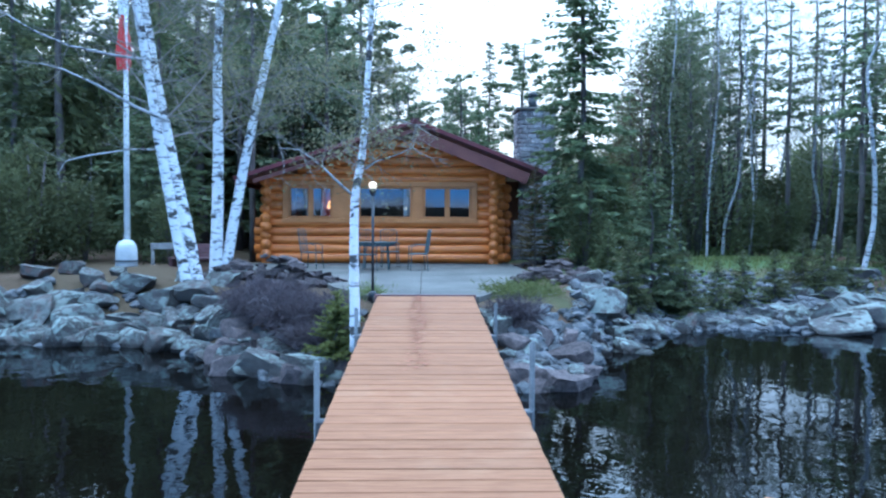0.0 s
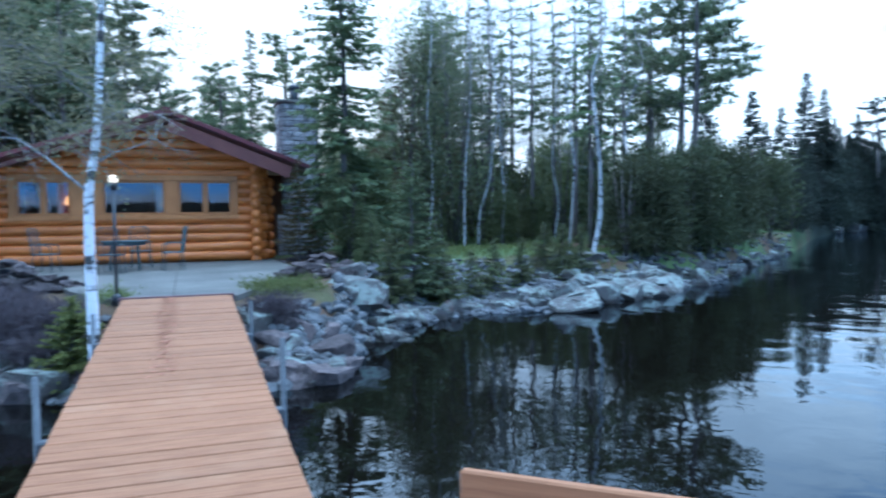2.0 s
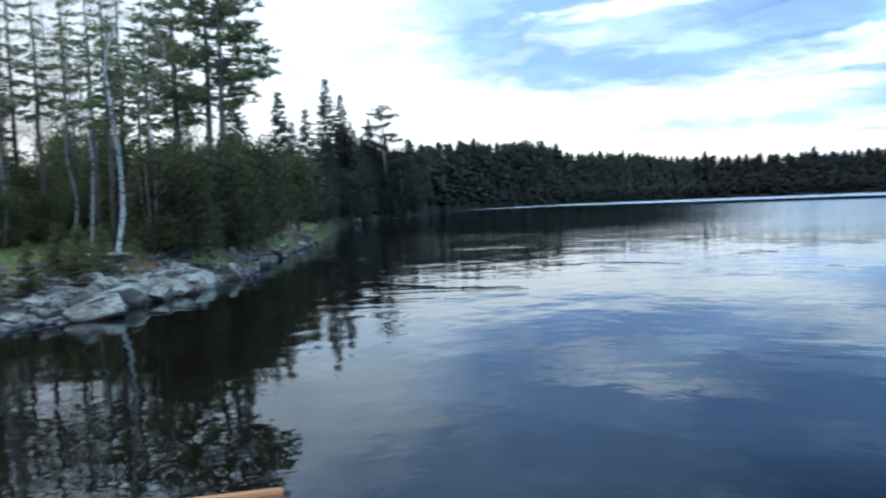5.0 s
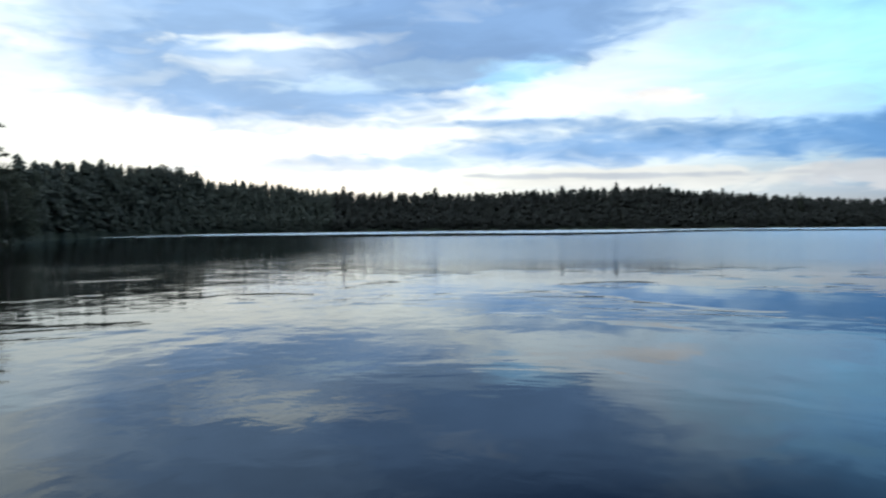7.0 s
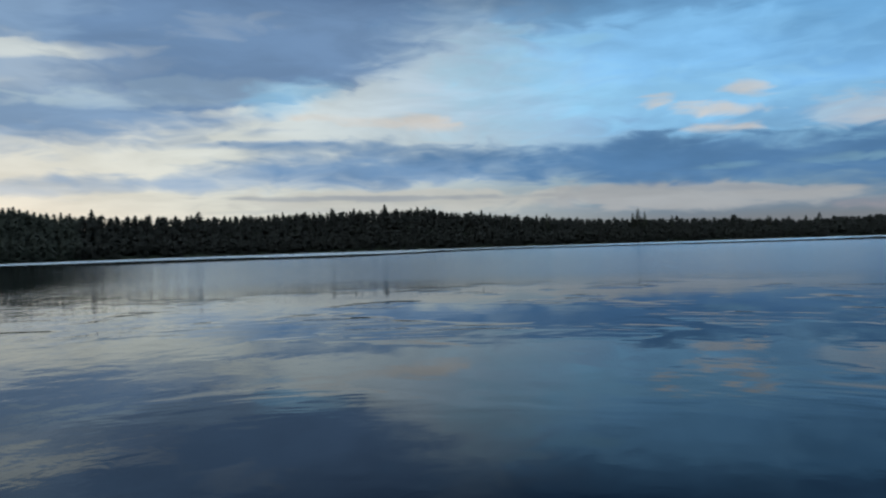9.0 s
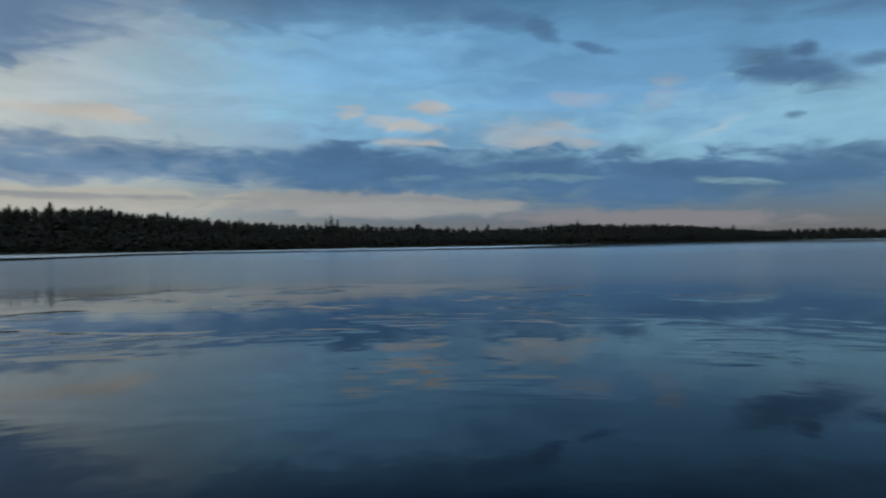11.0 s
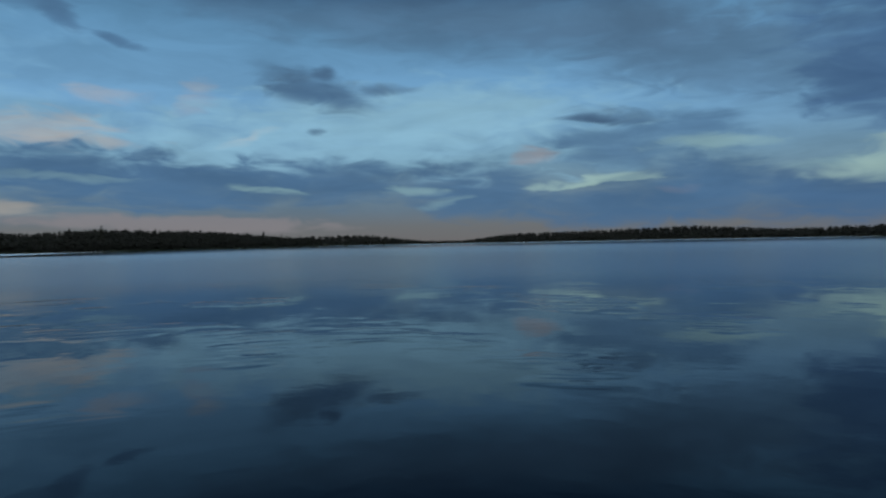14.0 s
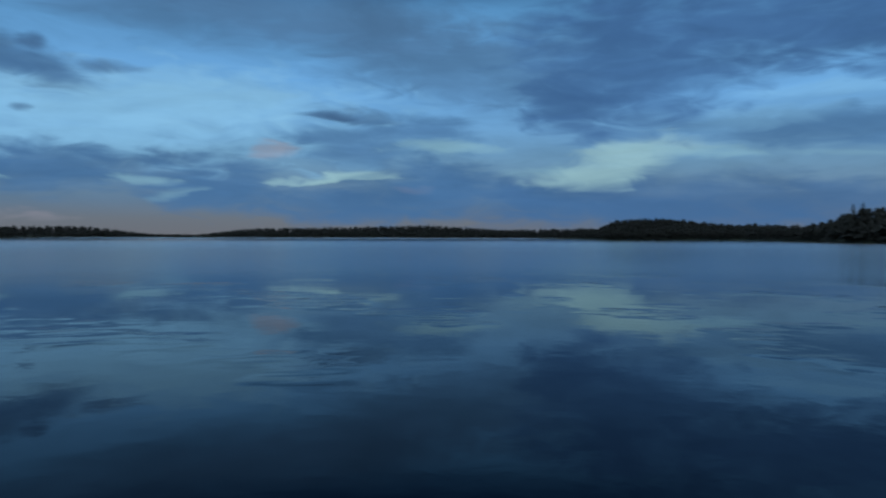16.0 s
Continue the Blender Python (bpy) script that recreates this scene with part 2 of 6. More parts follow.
    cloud(130.7, 17.4, 2.8, 0.83, 0.83, SLATE, 0.7, -9, 0.5, 0.55)
    cloud(137.8, 14.9, 1.9, 0.41, 0.37, SLATE, 0.85, -14, 0.5, 0.55)
    cloud(162.2, 10.2, 14.4, 2.48, 2.07, GLEAM, 0.7, 1, 0.5, 0.8)
    # the open middle of the view: broken grey lumps with pale cuts between
    cloud(154.0, 7.3, 19.8, 3.31, 1.65, PALEBLUE, 0.85, -2, 0.7, 0.75)
    cloud(119.3, 6.1, 8.8, 1.65, 1.49, SLATE, 0.85, -2, 0.5, 0.55)
    cloud(137.6, 5.1, 11.9, 1.90, 1.82, SLATE, 0.9, -3, 0.5, 0.55)
    cloud(154.0, 5.2, 7.7, 1.40, 2.07, SLATE, 0.92, -0, 0.5, 0.55)
    cloud(165.7, 3.9, 5.3, 2.31, 2.31, SLATE, 0.92, -1, 0.5, 0.55)
    cloud(175.8, 2.4, 7.2, 1.40, 1.49, SLATE, 0.9, -3, 0.5, 0.55)
    cloud(152.9, 11.9, 3.8, 1.40, 1.07, DARK, 0.9, -10, 0.6, 0.95)
    cloud(153.2, 13.4, 0.9, 0.50, 0.50, DARK, 0.9, 6, 0.6, 0.95)
    cloud(158.2, 12.2, 2.4, 0.50, 0.50, DARK, 0.9, 1, 0.6, 0.95)
    cloud(152.5, 8.9, 0.7, 0.25, 0.25, DARK, 0.9, 0, 0.6, 0.95)
    cloud(123.9, 5.3, 1.8, 0.25, 0.25, PALE, 0.25, 2, 1.05, 1.0)
    cloud(134.2, 5.2, 5.3, 0.28, 0.31, PALE, 0.40, -3, 1.05, 1.0)
    cloud(148.6, 4.3, 2.4, 0.17, 0.17, PALE, 0.61, -7, 1.05, 1.0)
    cloud(160.2, 4.2, 2.3, 0.31, 0.38, PALE, 0.54, -4, 1.05, 1.0)
    cloud(162.6, 3.1, 1.8, 0.31, 0.31, PALE, 0.36, 13, 1.05, 1.0)
    cloud(169.6, 6.8, 1.2, 0.74, 0.66, ROSE, 0.45, -2, 1.05, 1.0)
    cloud(175.2, 7.0, 5.0, 1.40, 1.40, SLATE, 0.75, -6, 0.5, 0.55)
    cloud(175.4, 9.2, 3.0, 1.07, 0.33, DARK, 0.9, -6, 0.6, 0.95)
    cloud(148.6, 4.4, 2.2, 0.17, 0.17, PALE, 0.50, -8, 1.05, 1.0)
    cloud(160.3, 4.2, 2.0, 0.28, 0.31, PALE, 0.43, -1, 1.05, 1.0)
    cloud(162.9, 3.4, 1.5, 0.28, 0.31, PALE, 0.32, 9, 1.05, 1.0)
    cloud(169.9, 6.6, 1.3, 0.66, 0.66, ROSE, 0.49, -5, 1.05, 1.0)
    cloud(174.3, 9.2, 1.7, 0.99, 0.25, DARK, 0.9, -10, 0.6, 0.95)
    cloud(181.1, 8.4, 4.9, 1.24, 1.24, SLATE, 0.75, 1, 0.5, 0.55)
    cloud(182.5, 3.9, 3.8, 2.89, 2.48, SLATE, 0.9, -3, 0.5, 0.55)
    cloud(183.1, 7.2, 3.6, 0.42, 0.42, PALE, 0.54, -2, 1.05, 1.0)
    cloud(190.4, 3.1, 4.1, 1.24, 1.40, SLATE, 0.9, -8, 0.5, 0.55)
    cloud(202.6, 2.7, 26.9, 2.07, 2.48, LOWBLUE, 0.8, -1, 0.4, 0.6)
    cloud(212.3, 7.8, 9.7, 1.24, 1.40, SLATE, 0.8, -3, 0.5, 0.55)
    # lit breaks low over the far hills
    cloud(182.8, 7.2, 3.6, 0.38, 0.35, PALE, 0.58, 0, 1.05, 1.0)
    cloud(174.7, 4.5, 4.7, 0.58, 0.17, BRIGHT, 0.95, 7, 0.55, 0.6)
    cloud(176.3, 4.9, 2.5, 0.41, 0.33, BRIGHT, 0.75, 0, 0.55, 0.6)
    cloud(180.8, 3.8, 1.4, 0.29, 0.25, ROSE, 0.45, -6, 1.05, 1.0)
    cloud(181.8, 4.3, 5.8, 2.07, 2.48, SLATE, 0.55, -1, 0.5, 0.55)
    cloud(190.7, 5.2, 3.5, 0.56, 0.49, PALE, 0.58, 2, 1.05, 1.0)
    cloud(194.8, 4.7, 4.8, 1.07, 1.16, BRIGHT, 0.95, 4, 0.55, 0.6)
    cloud(198.2, 6.6, 4.8, 1.24, 1.24, BRIGHT, 0.92, 8, 0.55, 0.6)
    cloud(202.9, 6.5, 4.0, 0.35, 0.31, PALE, 0.54, -6, 1.05, 1.0)
    cloud(200.4, 2.0, 12.4, 1.07, 1.24, LOWBLUE, 0.8, -2, 0.5, 0.55)
    cloud(207.4, 8.8, 4.3, 0.91, 0.91, PALEBLUE, 0.4, 1, 0.6, 0.75)
    cloud(211.8, 10.6, 5.4, 0.58, 0.66, PALEBLUE, 0.4, -1, 0.5, 0.6)
    cloud(216.2, 13.6, 10.9, 4.55, 2.48, SHEETBLUE, 0.9, -7, 0.4, 0.55)
    cloud(204.9, 6.2, 2.0, 0.28, 0.31, PALE, 0.50, 0, 1.05, 1.0)
    cloud(213.8, 6.0, 3.6, 0.21, 0.25, PALE, 0.43, -3, 1.05, 1.0)
    # the heavy sheet over the lake
    cloud(161.9, 17.0, 21.3, 2.48, 2.27, SHEET, 0.7, -4, 0.3, 0.55)
    cloud(168.1, 18.2, 17.2, 4.55, 2.48, SHEET, 0.65, -9, 0.3, 0.55)
    cloud(184.7, 13.6, 12.4, 3.72, 3.31, SHEET, 0.75, -11, 0.35, 0.55)
    cloud(197.3, 13.4, 9.7, 4.96, 4.96, SHEETBLUE, 0.92, -6, 0.45, 0.55)
    cloud(193.4, 10.1, 4.0, 2.48, 2.48, SHEETBLUE, 0.8, -7, 0.5, 0.55)
    cloud(207.4, 15.4, 14.6, 3.72, 2.48, SHEETBLUE, 0.9, -4, 0.5, 0.55)
    cloud(153.2, 11.8, 3.8, 0.83, 0.83, SLATE, 0.7, -3, 0.5, 0.55)
    # fine streaks over everything
    streak = g.math("MULTIPLY", g.ramp(n2, 0.32, 0.68, -0.09, 0.09), g.ramp(rise, 1.0, 4.0))
    sky = g.put("ShaderNodeVectorMath", 0, {0: sky, 3: g.math("ADD", streak, 1.0)}, operation="SCALE")
    # unseen darker cloud above the open lake, added to darken its reflection
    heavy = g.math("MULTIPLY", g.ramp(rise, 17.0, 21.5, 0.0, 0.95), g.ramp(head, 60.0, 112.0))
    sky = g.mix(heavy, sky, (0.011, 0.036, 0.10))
    # unseen bright dome overhead, added to light the cabin, dock and woods
    sky = g.mix(g.ramp(rise, 29.0, 50.0), sky, (1.12, 1.22, 1.33))
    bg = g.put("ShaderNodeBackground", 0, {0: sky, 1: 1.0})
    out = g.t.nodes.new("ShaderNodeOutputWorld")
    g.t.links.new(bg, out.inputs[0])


make_world()

# ---------------------------------------------------------------- materials
def material(name, rough=0.6, metal=0.0, spec=0.5):
    """A new material: its node helper, its shader node and itself."""
    m = bpy.data.materials.new(name)
    m.use_nodes = True
    g = Tree(m.node_tree)
    s = g.t.nodes.new("ShaderNodeBsdfPrincipled")
    o = g.t.nodes.new("ShaderNodeOutputMaterial")
    g.t.links.new(s.outputs[0], o.inputs[0])
    s.inputs["Roughness"].default_value, s.inputs["Metallic"].default_value = rough, metal
    s.inputs["Specular IOR Level"].default_value = spec
    return g, s, m


def join(g, a, b):
    g.t.links.new(a, b)


def mapped(g, scale=(1, 1, 1), world=False):
    if world:
        src = g.put("ShaderNodeNewGeometry", 0)
    else:
        src = g.put("ShaderNodeTexCoord", 3)
    return g.put("ShaderNodeMapping", 0, {0: src, 3: scale})


def shifted(g, scale):
    """Object coordinates, moved by a random amount per object."""
    rnd = g.put("ShaderNodeObjectInfo", 5)
    off = g.put("ShaderNodeCombineXYZ", 0, {0: g.math("MULTIPLY", rnd, 37.0), 1: g.math("MULTIPLY", rnd, 91.0), 2: g.math("MULTIPLY", rnd, 53.0)})
    at = g.put("ShaderNodeVectorMath", 0, {0: g.put("ShaderNodeTexCoord", 3), 1: off}, operation="ADD")
    return g.put("ShaderNodeMapping", 0, {0: at, 3: scale})


def noisy(g, vec, scale, detail=4.0, rough=0.55, dist=0.0):
    return g.put("ShaderNodeTexNoise", 0, {"Vector": vec, "Scale": scale, "Detail": detail, "Roughness": rough, "Distortion": dist})


def bumped(g, s, height, strength=0.3, distance=0.02):
    n = g.put("ShaderNodeBump", 0, {"Strength": strength, "Distance": distance, "Height": height})
    join(g, n, s.inputs["Normal"])


def mottled(name, a, b, scale=3.0, fine=25.0, rough=0.7, metal=0.0, bump=0.3, distance=0.01, stretch=(1, 1, 1), spec=0.4, vary=0.25):
    """Two colours mixed at two scales, with relief, a little different on each object."""
    g, s, m = material(name, rough, metal, spec)
    v = shifted(g, stretch)
    big, small = noisy(g, v, scale, 5), noisy(g, v, fine, 6, 0.65)
    f = g.ramp(g.math("MULTIPLY_ADD", small, 0.45, g.math("MULTIPLY", big, 0.55)), 0.34, 0.66)
    col = g.mix(f, a, b)
    rnd = g.put("ShaderNodeObjectInfo", 5)
    tone = g.put("ShaderNodeHueSaturation", 0, {"Color": col, "Value": g.ramp(rnd, 0, 1, 1 - vary, 1 + vary, smooth=False)})
    join(g, tone, s.inputs["Base Color"])
    bumped(g, s, small, bump, distance)
    return m


def leafy(name, a, b, rough=0.65, through=0.42):
    """Foliage: each sprig or leaf has a tone of its own."""
    g, s, m = material(name, rough, 0.0, 0.25)
    rnd = g.put("ShaderNodeNewGeometry", 8)
    obj = g.put("ShaderNodeObjectInfo", 5)
    patch = noisy(g, mapped(g), 0.9, 2)
    f = g.math("MULTIPLY_ADD", rnd, 0.55, g.math("MULTIPLY", patch, 0.45))
    tone = g.put("ShaderNodeHueSaturation", 0, {"Color": g.mix(f, a, b), "Hue": g.ramp(obj, 0, 1, 0.485, 0.512, smooth=False),
                                                 "Value": g.ramp(obj, 0, 1, 0.75, 1.25, smooth=False)})
    join(g, tone, s.inputs["Base Color"])
    thin = g.t.nodes.new("ShaderNodeBsdfTranslucent")
    bright = g.put("ShaderNodeHueSaturation", 0, {"Color": tone, "Value": 1.25, "Saturation": 1.05})
    join(g, bright, thin.inputs[0])
    both = g.t.nodes.new("ShaderNodeMixShader")
    both.inputs[0].default_value = through
    join(g, s.outputs[0], both.inputs[1])
    join(g, thin.outputs[0], both.inputs[2])
    out = [n for n in g.t.nodes if n.bl_idname == "ShaderNodeOutputMaterial"][0]
    join(g, both.outputs[0], out.inputs[0])
    return m


def make_water():
    g, s, m = material("lake_water", 0.9, 0.0, 0.0)
    v = mapped(g, world=True)
    sep = g.t.nodes.new("ShaderNodeSeparateXYZ")
    join(g, v, sep.inputs[0])
    far = g.math("SQRT", g.math("MULTIPLY_ADD", sep.outputs[0], sep.outputs[0], g.math("MULTIPLY", sep.outputs[1], sep.outputs[1])))
    swell = noisy(g, v, 0.55, 2, 0.5, 0.3)
    ripple = noisy(g, v, 2.2, 3, 0.5, 0.5)
    gust = g.ramp(noisy(g, v, 0.03, 3), 0.42, 0.62)
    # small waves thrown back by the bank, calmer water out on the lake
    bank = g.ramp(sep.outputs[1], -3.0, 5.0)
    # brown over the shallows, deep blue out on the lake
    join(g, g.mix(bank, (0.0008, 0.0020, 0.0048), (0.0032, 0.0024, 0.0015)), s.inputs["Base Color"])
    h = g.math("ADD", g.math("MULTIPLY", swell, g.math("MULTIPLY_ADD", bank, 0.026, 0.006)),
               g.math("MULTIPLY", g.math("MULTIPLY", ripple, g.math("MULTIPLY_ADD", bank, 0.020, 0.0016)), g.math("MULTIPLY_ADD", gust, 0.9, 0.35)))
    # long low crests round the float, in patches
    turn = g.math("MULTIPLY", g.put("ShaderNodeMath", 0, {0: sep.outputs[1], 1: sep.outputs[0]}, operation="ARCTAN2"), 5.0)
    rings = noisy(g, g.put("ShaderNodeCombineXYZ", 0, {0: g.math("MULTIPLY", far, 1.5), 1: turn}), 1.0, 2, 0.5, 0.2)
    patch = g.math("MULTIPLY", g.ramp(noisy(g, v, 0.16, 3), 0.52, 0.62), g.math("MULTIPLY", g.ramp(far, 8.0, 14.0), g.ramp(far, 60.0, 25.0)))
    h = g.math("ADD", h, g.math("MULTIPLY", g.math("MULTIPLY", rings, patch), 0.045))
    n = g.put("ShaderNodeBump", 0, {"Strength": g.ramp(far, 25.0, 260.0, 1.0, 0.35), "Distance": 0.55, "Height": h})
    # a breeze roughens the open water far out, farther off on the wide side of the lake
    side = g.math("DIVIDE", sep.outputs[0], g.math("MAXIMUM", far, 1.0))
    ahead = g.math("DIVIDE", sep.outputs[1], g.math("MAXIMUM", far, 1.0))
    outward = g.ramp(ahead, -0.05, -0.32, 0.0, 90.0)
    open_lake = g.math("ADD", g.ramp(side, 0.80, 0.50, 0.0, 700.0), outward)
    breeze = g.ramp(g.math("ADD", far, g.math("MULTIPLY", g.math("SUBTRACT", noisy(g, v, 0.012, 3), 0.5), 120.0)), g.math("ADD", open_lake, 225.0), g.math("ADD", open_lake, 248.0))
    lively = g.math("MULTIPLY", g.math("MULTIPLY", g.ramp(far, 22.0, 52.0, 0.0, 0.15), g.ramp(far, 180.0, 600.0, 1.0, 0.35)), g.math("MULTIPLY", g.ramp(ahead, 0.38, 0.12), g.ramp(ahead, -0.74, -0.94, 1.0, 0.75)))
    lively = g.math("MULTIPLY", lively, g.math("SUBTRACT", 1.0, g.math("MULTIPLY", g.ramp(g.math("SUBTRACT", far, outward), 150.0, 190.0), g.ramp(side, 0.50, 0.85))))
    # a nearer ring of cat's-paws on the side of the bay
    paws = g.math("MULTIPLY", g.math("MULTIPLY", g.ramp(far, 18.0, 30.0, 0.0, 0.05), g.ramp(far, 75.0, 46.0)), g.math("MULTIPLY", g.ramp(ahead, 0.80, 0.62), g.ramp(ahead, 0.10, 0.30)))
    lively = g.math("MAXIMUM", lively, paws)
    rough = g.math("ADD", g.math("MAXIMUM", g.math("MULTIPLY", breeze, 0.24), lively), g.ramp(far, 40.0, 200.0, 0.004, 0.022))
    shine = g.t.nodes.new("ShaderNodeBsdfAnisotropic")
    shine.inputs["Color"].default_value = (0.87, 0.94, 1.0, 1)
    join(g, rough, shine.inputs["Roughness"])
    join(g, n, shine.inputs["Normal"])
    # reflection set weaker out on the lake than by the bank, darkening it
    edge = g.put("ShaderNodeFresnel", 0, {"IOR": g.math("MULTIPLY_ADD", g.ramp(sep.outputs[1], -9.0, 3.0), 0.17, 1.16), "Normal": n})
    both = g.t.nodes.new("ShaderNodeMixShader")
    join(g, edge, both.inputs[0])
    join(g, s.outputs[0], both.inputs[1])
    join(g, shine.outputs[0], both.inputs[2])
    out = [k for k in g.t.nodes if k.bl_idname == "ShaderNodeOutputMaterial"][0]
    join(g, both.outputs[0], out.inputs[0])
    return m


def make_rock():
    g, s, m = material("lichen_granite", 0.9, 0.0, 0.15)
    v = shifted(g, (1, 1, 1))
    base = g.mix(noisy(g, v, 12, 7, 0.72), (0.044, 0.039, 0.036), (0.19, 0.172, 0.160))
    rnd = g.put("ShaderNodeObjectInfo", 5)
    rusty = g.mix(g.math("MULTIPLY", g.ramp(noisy(g, v, 1.6, 3), 0.48, 0.66), g.ramp(rnd, 0.55, 1.0, 0.0, 0.65)), base, (0.19, 0.105, 0.085))
    crust = g.ramp(noisy(g, v, 2.6, 9, 0.72), 0.46, 0.54)
    spots = g.ramp(noisy(g, v, 26.0, 4, 0.6), 0.55, 0.66)
    geo = g.put("ShaderNodeNewGeometry", 1)
    sep = g.t.nodes.new("ShaderNodeSeparateXYZ")
    join(g, geo, sep.inputs[0])
    grown = g.math("MULTIPLY", g.math("MAXIMUM", crust, g.math("MULTIPLY", spots, 0.7)), g.ramp(sep.outputs[2], -0.15, 0.5))
    col = g.mix(g.math("MULTIPLY", grown, g.ramp(rnd, 0.0, 1.0, 1.0, 0.25, smooth=False)), rusty, g.mix(noisy(g, v, 30, 4, 0.7), (0.23, 0.262, 0.228), (0.42, 0.462, 0.405)))
    # the wet, dark foot of the stones at the waterline
    where = g.put("ShaderNodeNewGeometry", 0)
    sp = g.t.nodes.new("ShaderNodeSeparateXYZ")
    join(g, where, sp.inputs[0])
    wet = g.ramp(sp.outputs[2], 0.16, 0.05)
    join(g, g.mix(g.math("MULTIPLY", wet, 0.75), col, (0.045, 0.036, 0.030)), s.inputs["Base Color"])
    join(g, g.ramp(wet, 0, 1, 0.85, 0.35), s.inputs["Roughness"])
    bumped(g, s, g.math("ADD", noisy(g, v, 7, 9, 0.75), g.math("MULTIPLY", crust, 0.15)), 0.9, 0.08)
    return m


def make_birch(name="birch_bark", dim=1.0):
    g, s, m = material(name, 0.7, 0.0, 0.3)
    v = shifted(g, (1, 1, 1))
    marks = g.ramp(noisy(g, g.put("ShaderNodeMapping", 0, {0: v, 3: (5, 5, 16)}), 1.0, 4, 0.6), 0.54, 0.62)
    scars = g.ramp(noisy(g, g.put("ShaderNodeMapping", 0, {0: v, 3: (2.2, 2.2, 4.5)}), 1.3, 5, 0.65), 0.555, 0.61)
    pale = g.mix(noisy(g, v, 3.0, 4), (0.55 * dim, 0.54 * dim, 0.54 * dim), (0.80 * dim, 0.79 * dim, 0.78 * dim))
    dark = g.math("MAXIMUM", g.math("MULTIPLY", marks, 0.75), scars)
    join(g, g.mix(dark, pale, (0.06, 0.055, 0.05)), s.inputs["Base Color"])
    bumped(g, s, g.math("MULTIPLY", dark, -1.0), 0.4, 0.01)
    return m


def make_log():
    g, s, m = material("varnished_log", 0.38, 0.0, 0.5)
    v = shifted(g, (0.35, 5.0, 5.0))
    grain = noisy(g, v, 5.0, 7, 0.6, 0.6)
    knots = g.ramp(noisy(g, shifted(g, (1, 2.5, 2.5)), 2.2, 3), 0.66, 0.74)
    col = g.mix(g.ramp(grain, 0.3, 0.7), (0.45, 0.125, 0.020), (0.70, 0.240, 0.045))
    col = g.mix(g.math("MULTIPLY", knots, 0.6), col, (0.20, 0.07, 0.02))
    rnd = g.put("ShaderNodeObjectInfo", 5)
    join(g, g.put("ShaderNodeHueSaturation", 0, {"Color": col, "Value": g.ramp(rnd, 0, 1, 0.8, 1.15, smooth=False)}), s.inputs["Base Color"])
    bumped(g, s, grain, 0.25, 0.015)
    return m


def make_deck():
    g, s, m = material("composite_decking", 0.8, 0.0, 0.2)
    v = shifted(g, (0.6, 9.0, 9.0))
    grain = noisy(g, v, 6.0, 6, 0.6, 0.4)
    stain = noisy(g, mapped(g, world=True), 1.1, 5, 0.6)
    col = g.mix(g.ramp(grain, 0.3, 0.7), (0.205, 0.091, 0.041), (0.285, 0.135, 0.062))
    col = g.mix(g.ramp(stain, 0.52, 0.75, 0.0, 0.4), col, (0.32, 0.185, 0.10))
    rnd = g.put("ShaderNodeObjectInfo", 5)
    join(g, g.put("ShaderNodeHueSaturation", 0, {"Color": col, "Value": g.ramp(rnd, 0, 1, 0.92, 1.08, smooth=False)}), s.inputs["Base Color"])
    bumped(g, s, grain, 0.15, 0.004)
    return m


def make_ground():
    g, s, m = material("forest_floor", 0.95, 0.0, 0.15)
    v = mapped(g, world=True)
    litter = g.mix(noisy(g, v, 6.0, 8, 0.7), (0.055, 0.035, 0.022), (0.15, 0.095, 0.06))
    grass = g.mix(noisy(g, v, 18.0, 6, 0.7), (0.045, 0.075, 0.025), (0.13, 0.17, 0.06))
    lawn = g.ramp(noisy(g, v, 0.22, 4, 0.6), 0.42, 0.56)
    sep = g.t.nodes.new("ShaderNodeSeparateXYZ")
    join(g, v, sep.inputs[0])
    east = g.ramp(sep.outputs[0], 0.5, 5.0, 0.12, 1.0)
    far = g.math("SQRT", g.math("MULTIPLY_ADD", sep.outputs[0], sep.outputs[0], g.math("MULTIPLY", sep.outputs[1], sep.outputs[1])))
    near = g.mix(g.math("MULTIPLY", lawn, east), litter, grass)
    # far ground darkened in its colour so the wooded hills stand dark
    far_dark = g.mix(noisy(g, v, 0.25, 6, 0.7), (0.006, 0.009, 0.006), (0.018, 0.024, 0.014))
    join(g, g.mix(g.ramp(far, 45.0, 80.0), near, far_dark), s.inputs["Base Color"])
    bumped(g, s, noisy(g, v, 22.0, 8, 0.75), 0.8, 0.06)
    return m


def make_pane():
    g, s, m = material("window_glass", 0.01, 0.0, 0.5)
    s.inputs["IOR"].default_value = 2.1
    s.inputs["Transmission Weight"].default_value = 1.0
    s.inputs["Base Color"].default_value = (0.75, 0.8, 0.85, 1)
    bumped(g, s, noisy(g, mapped(g), 0.8, 2), 0.03, 0.006)
    return m


def glowing(name, colour, strength):
    g, s, m = material(name, 0.4)
    s.inputs["Base Color"].default_value = (*colour, 1)
    s.inputs["Emission Color"].default_value = (*colour, 1)
    s.inputs["Emission Strength"].default_value = strength
    return m


